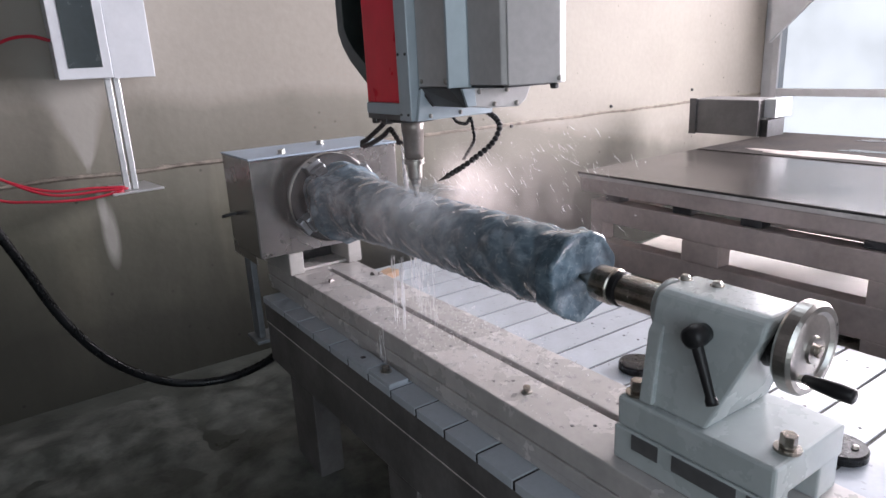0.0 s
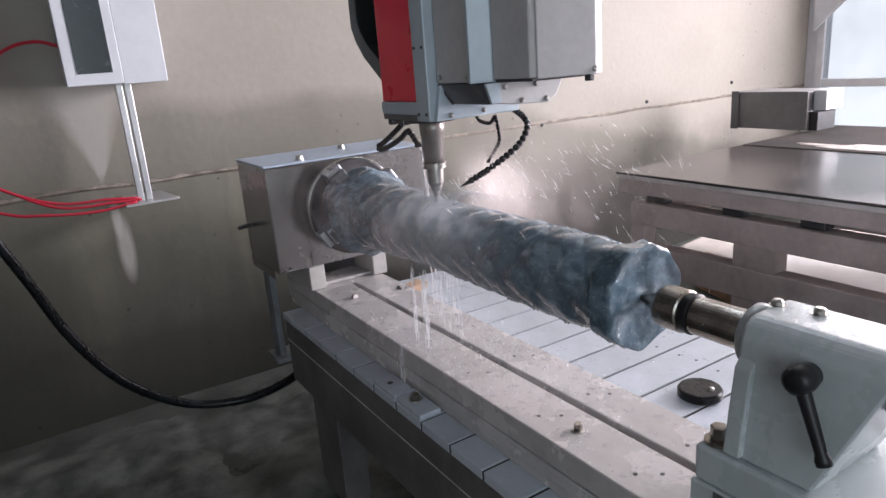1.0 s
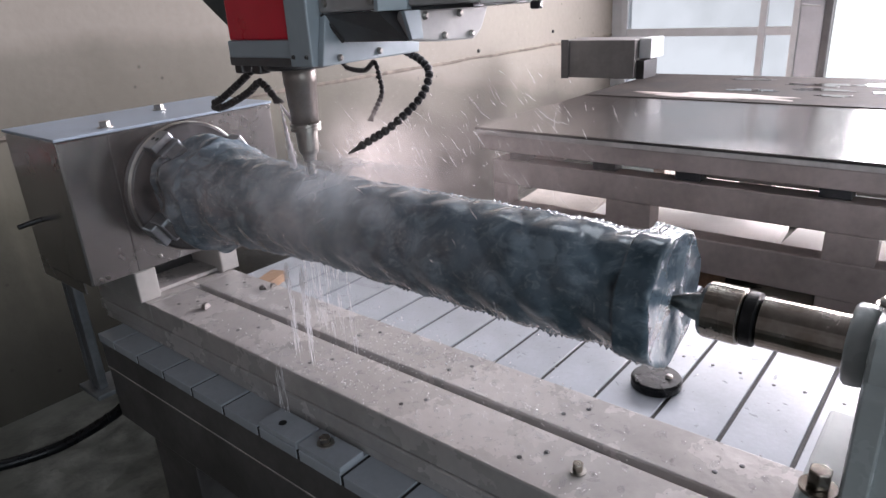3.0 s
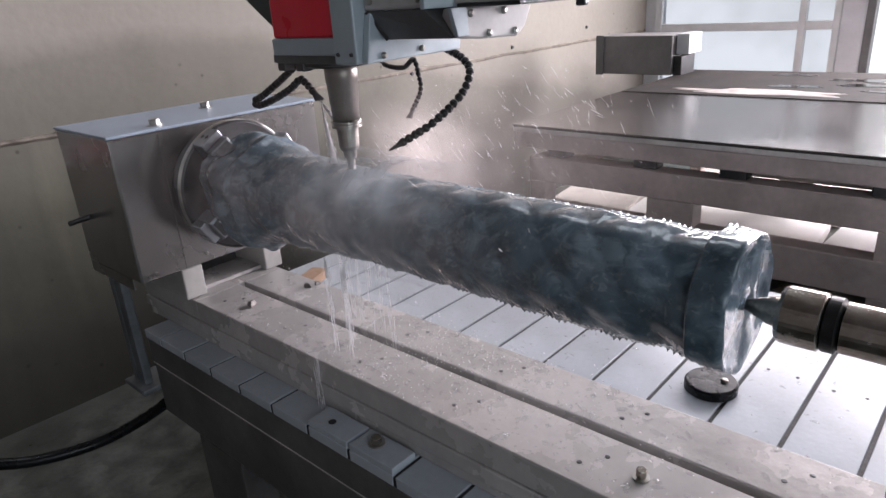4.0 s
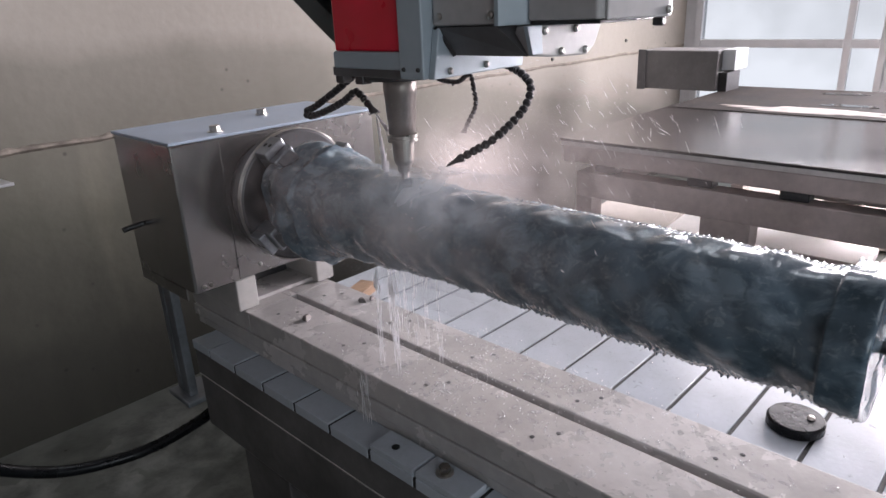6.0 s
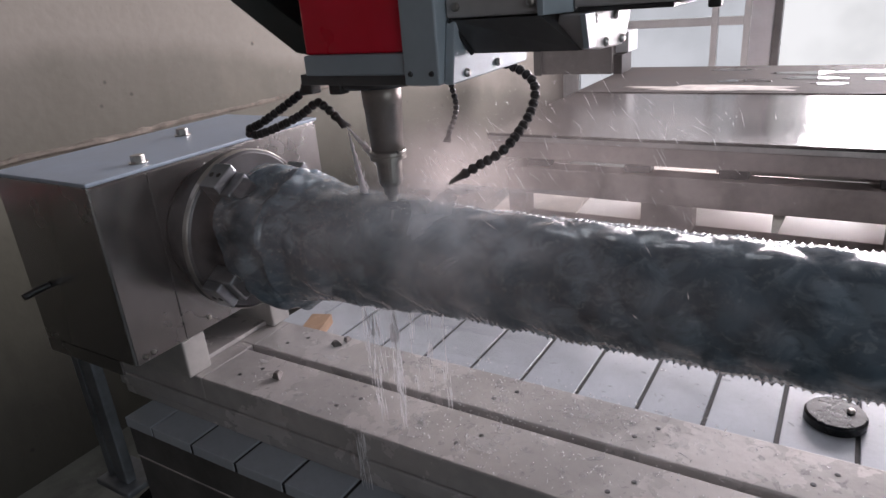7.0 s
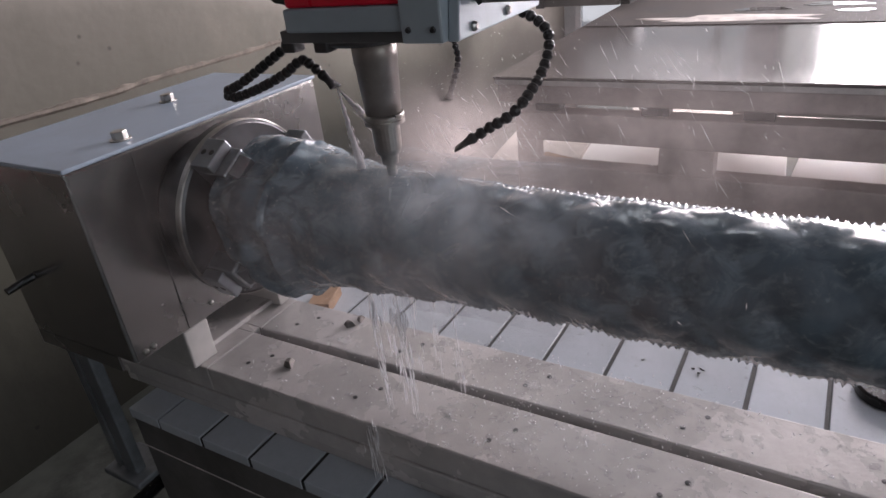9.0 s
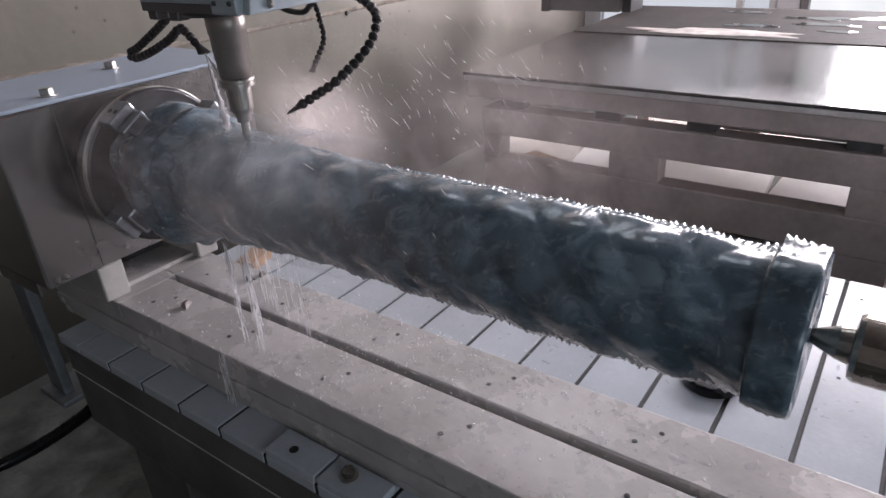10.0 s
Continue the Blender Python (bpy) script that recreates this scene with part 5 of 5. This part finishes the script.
def stream(dx, dy, top, low, w, seed):
    def falling(rnd):
        u = rnd.random()
        p = Vector((AXIS_X + dx + rnd.gauss(0, 0.0025), Y0 + dy + rnd.gauss(0, 0.004), top + (low + 0.008 - top) * u))
        return p, Vector((rnd.gauss(0, 0.015), rnd.gauss(0, 0.025), -1)), 0.008 + 0.022 * rnd.random()

    at = Vector((AXIS_X, Y0, 0.9))
    verts, faces = drops(int(12 + 70 * (top - low)), falling, w * 0.27, seed)
    me = bpy.data.meshes.new("water_stream")
    me.from_pydata([tuple(v - at) for v in verts], [], faces)
    me.materials.append(MIST)
    ob = new("water_stream", me)
    ob.location = at
    return tagged(ob, "thin stream of water running off the column", "water stream", "water streams", "stuff")


STREAMS = [stream(-0.02 + 0.012 * k, -0.09 + 0.045 * k, 0.985, DECK + 0.001, 0.0024, k) for k in range(6)]
STREAMS += [stream(-0.105 + 0.012 * (k % 3), -0.05 + 0.016 * k, 0.985, DECK + 0.001, 0.0034, 40 + k) for k in range(5)]
STREAMS += [stream(-0.152, 0.01 + 0.02 * k, DECK - 0.004, BED + 0.002, 0.003, 20 + k) for k in range(2)]

def crown_place(rnd):
    x = rnd.uniform(0.80, 1.09)
    y = Y0 + rnd.gauss(-0.2, 0.24)
    h = 0.002 + 0.03 * rnd.random() ** 3
    return Vector((x, y, DECK + h)), Vector((rnd.gauss(0, 0.5), rnd.gauss(0, 0.7), rnd.gauss(0.3, 0.5))), 0.0012 + 0.004 * rnd.random() ** 2


CROWN = drop_object("deck_splash", drops(760, crown_place, 0.0011, 31), MIST, "white water splashing up from the deck bars", "splash", tuple(TIP))


def beads(count, x0, x1, y0, y1, z, rmin, rmax, seed, name, label, dense_y=None):
    """Flat beads and runs of water lying on a surface."""
    rnd = random.Random(seed)
    verts, faces = [], []
    for _ in range(count):
        y = rnd.gauss(*dense_y) if dense_y else rnd.uniform(y0, y1)
        x = rnd.uniform(x0, x1)
        if not y0 < y < y1:
            continue
        r = rmin + (rmax - rmin) * rnd.random() ** 3
        sx, sy, turn = 0.6 + 0.6 * rnd.random(), 0.8 + 1.4 * rnd.random(), rnd.uniform(0, 3.1)
        b = len(verts)
        for rr, h in ((1.0, 0.0), (0.72, 0.22), (0.3, 0.32)):
            for k in range(9):
                a = 2 * math.pi * k / 9
                w = r * rr * (1 + 0.25 * math.sin(2 * a + seed + b))
                px, py = w * sx * math.cos(a), w * sy * math.sin(a)
                verts.append((x + px * math.cos(turn) - py * math.sin(turn), y + px * math.sin(turn) + py * math.cos(turn), z + min(h * r, 0.0022)))
        for q in range(2):
            for k in range(9):
                faces.append((b + 9 * q + k, b + 9 * q + (k + 1) % 9, b + 9 * q + 9 + (k + 1) % 9, b + 9 * q + 9 + k))
        faces.append(tuple(b + 18 + k for k in range(9)))
    me = bpy.data.meshes.new(name)
    me.from_pydata(verts, [], faces)
    me.materials.append(BEAD)
    for p in me.polygons:
        p.use_smooth = True
    ob = new(name, me)
    return tagged(ob, label, "water drops", "", "stuff")


BEAD = water_material("lying_water", 0.14, (0.85, 0.86, 0.88))
BEAD.node_tree.nodes["Principled BSDF"].inputs["Roughness"].default_value = 0.03
beads(260, 0.808, 0.93, 0.75, 2.2, DECK + 0.0003, 0.0015, 0.008, 1, "water_drops", "drops and runs of water on the deck bar", (1.45, 0.35))
beads(240, 0.963, 1.07, 0.75, 2.2, DECK + 0.0003, 0.0015, 0.008, 2, "water_drops", "drops and runs of water on the deck bar", (1.25, 0.35))
beads(120, 0.90, 1.0, 0.47, 0.65, 1.1243, 0.001, 0.004, 3, "water_drops", "fine drops of water on the tailstock")
beads(500, 1.1, 1.9, 0.3, 2.2, BED + 0.0003, 0.0015, 0.006, 4, "water_drops", "drops of water on the bed slats")

FOAM = water_material("milky_foam", 0.2, (0.86, 0.84, 0.84))
FOAM.node_tree.nodes["Principled BSDF"].inputs["Roughness"].default_value = 0.3
_rnd = random.Random(17)
for _k in range(16):
    _x = _rnd.choice((_rnd.uniform(0.825, 0.915), _rnd.uniform(0.98, 1.06)))
    _y, _r = _rnd.gauss(1.5, 0.26), 0.008 + 0.02 * _rnd.random() ** 2
    structure("foam_patch", puddle(_x, _y, _r, _r * _rnd.uniform(0.9, 2.0), 3.0 + 2.7 * _k, DECK + 0.0004, 0.0016, 36), FOAM, "thin milky foam lying on the deck bar", "foam", kind="stuff")

# ---- slats of the bed ----
PITCH = 0.1347


def bed_slats():
    edge = 1.026 + PITCH * 10
    me = None
    for k in range(24):
        yb = edge - PITCH * k - 0.0045
        if me is None:
            bm = box(0.735, 1.95, -PITCH + 0.009, 0, 0.619, BED, 0.0012, seg=1)
            bmesh.ops.translate(bm, verts=bm.verts, vec=-ORIGIN[BED_THING.name])
            me = bpy.data.meshes.new("slat")
            bm.to_mesh(me)
            bm.free()
            me.materials.append(SLAT)
        ob = new("slat", me)
        ob.parent = BED_THING
        ob.location = (0, yb, 0)
    part("end_plate", box(0.735, 1.95, edge + 0.0015, 2.468, 0.6185, BED, 0.002), SLAT, BED_THING)
    # black strips fill the gaps in place of their own shade
    strip = part("slot_shade", box(0.7365, 1.9485, edge - 0.0042, edge + 0.0002, 0.6195, BED - 0.004), SLOT_DARK, BED_THING, "black strip standing in for the slot's shade")
    strip = part("slot_shade", box(0.7365, 1.9485, edge - PITCH - 0.0042, edge - PITCH + 0.0042, 0.6195, BED - 0.004), SLOT_DARK, BED_THING, "black strip standing in for the slot's shade")
    for k in range(2, 24):
        ob = new("slot_shade", strip.data)
        ob.parent = BED_THING
        ob.location = (0, -PITCH * (k - 1), 0)
        ob["label"] = "black strip standing in for the slot's shade"
    hole = None
    rnd = random.Random(9)
    for k in range(24):
        yc = edge - PITCH * (k + 0.5)
        for x in (1.18, 1.52, 1.86):
            for dy in (-0.028, 0.03):
                if hole is None:
                    bm = lathe([(0.0002, 0.0042), (0.0008, 0.0042), (0.0012, 0.003)], (0, 0, BED), "z", 10)
                    bmesh.ops.translate(bm, verts=bm.verts, vec=-ORIGIN[BED_THING.name])
                    hole = bpy.data.meshes.new("slat_screw")
                    bm.to_mesh(hole)
                    bm.free()
                    hole.materials.append(DARK_STEEL)
                ob = new("slat_screw", hole)
                ob.parent = BED_THING
                ob.location = (x + rnd.gauss(0, 0.006), yc + dy + rnd.gauss(0, 0.004), 0)


bed_slats()


# ---- what moves ----
def travel(t):
    """Where the head stands on its feed at a time."""
    for (t0, y0, z0), (t1, y1, z1) in zip(TRAVEL, TRAVEL[1:]):
        if t <= t1:
            f = (t - t0) / (t1 - t0)
            return Y0 + y0 + f * (y1 - y0), z0 + f * (z1 - z0)
    return Y0 + TRAVEL[-1][1], TRAVEL[-1][2]


def motions():
    """The head feeds slowly along the column, and the water goes with it."""
    steps = [0.5 * k for k in range(21)]
    walk(HEAD, [(t, pose(HEAD_AT[0], Y0 + y, HEAD_AT[2] + z)) for t, y, z in TRAVEL])
    walk(JET, [(t, pose(TIP.x, Y0 + y, TIP.z + z)) for t, y, z in TRAVEL])
    walk(CROWN, [(t, pose(TIP.x, travel(t)[0] + 0.012 * math.sin(6.1 * t), TIP.z)) for t in [0.2 * k for k in range(51)]])
    walk(SPRAY, [(t, pose(TIP.x, travel(t)[0], TIP.z, 0, 3 * math.sin(2.3 * t), 4 * math.sin(3.1 * t))) for t in [0.25 * k for k in range(41)]])
    walk(SPLASH, [(t, pose(TIP.x, travel(t)[0], TIP.z, 0, 0, 5 * math.sin(t * 5.3))) for t in [0.1 * k for k in range(101)]])
    for k, ob in enumerate(VEILS):
        walk(ob, [(t, pose(TIP.x, travel(t)[0] + 0.012 * math.sin(2.2 * t + 2 * k), TIP.z, 0, 0, 0)) for t in steps])
    for k, ob in enumerate(PLUMES):
        # the outer plume is blown towards the tailstock late on
        drift = 0.26 if k == 2 else 0.0
        walk(ob, [(t, pose(TIP.x + 0.02 * math.sin(1.7 * t + k), travel(t)[0] + 0.02 * math.sin(1.3 * t + 3 * k) - drift * min(1.0, max(0.0, (t - 5.5) / 2)), TIP.z)) for t in steps])
    for k, ob in enumerate(STREAMS):
        walk(ob, [(t, pose(AXIS_X, travel(t)[0] + 0.006 * math.sin(4.1 * t + k), 0.9)) for t in [0.2 * q for q in range(51)]])


motions()
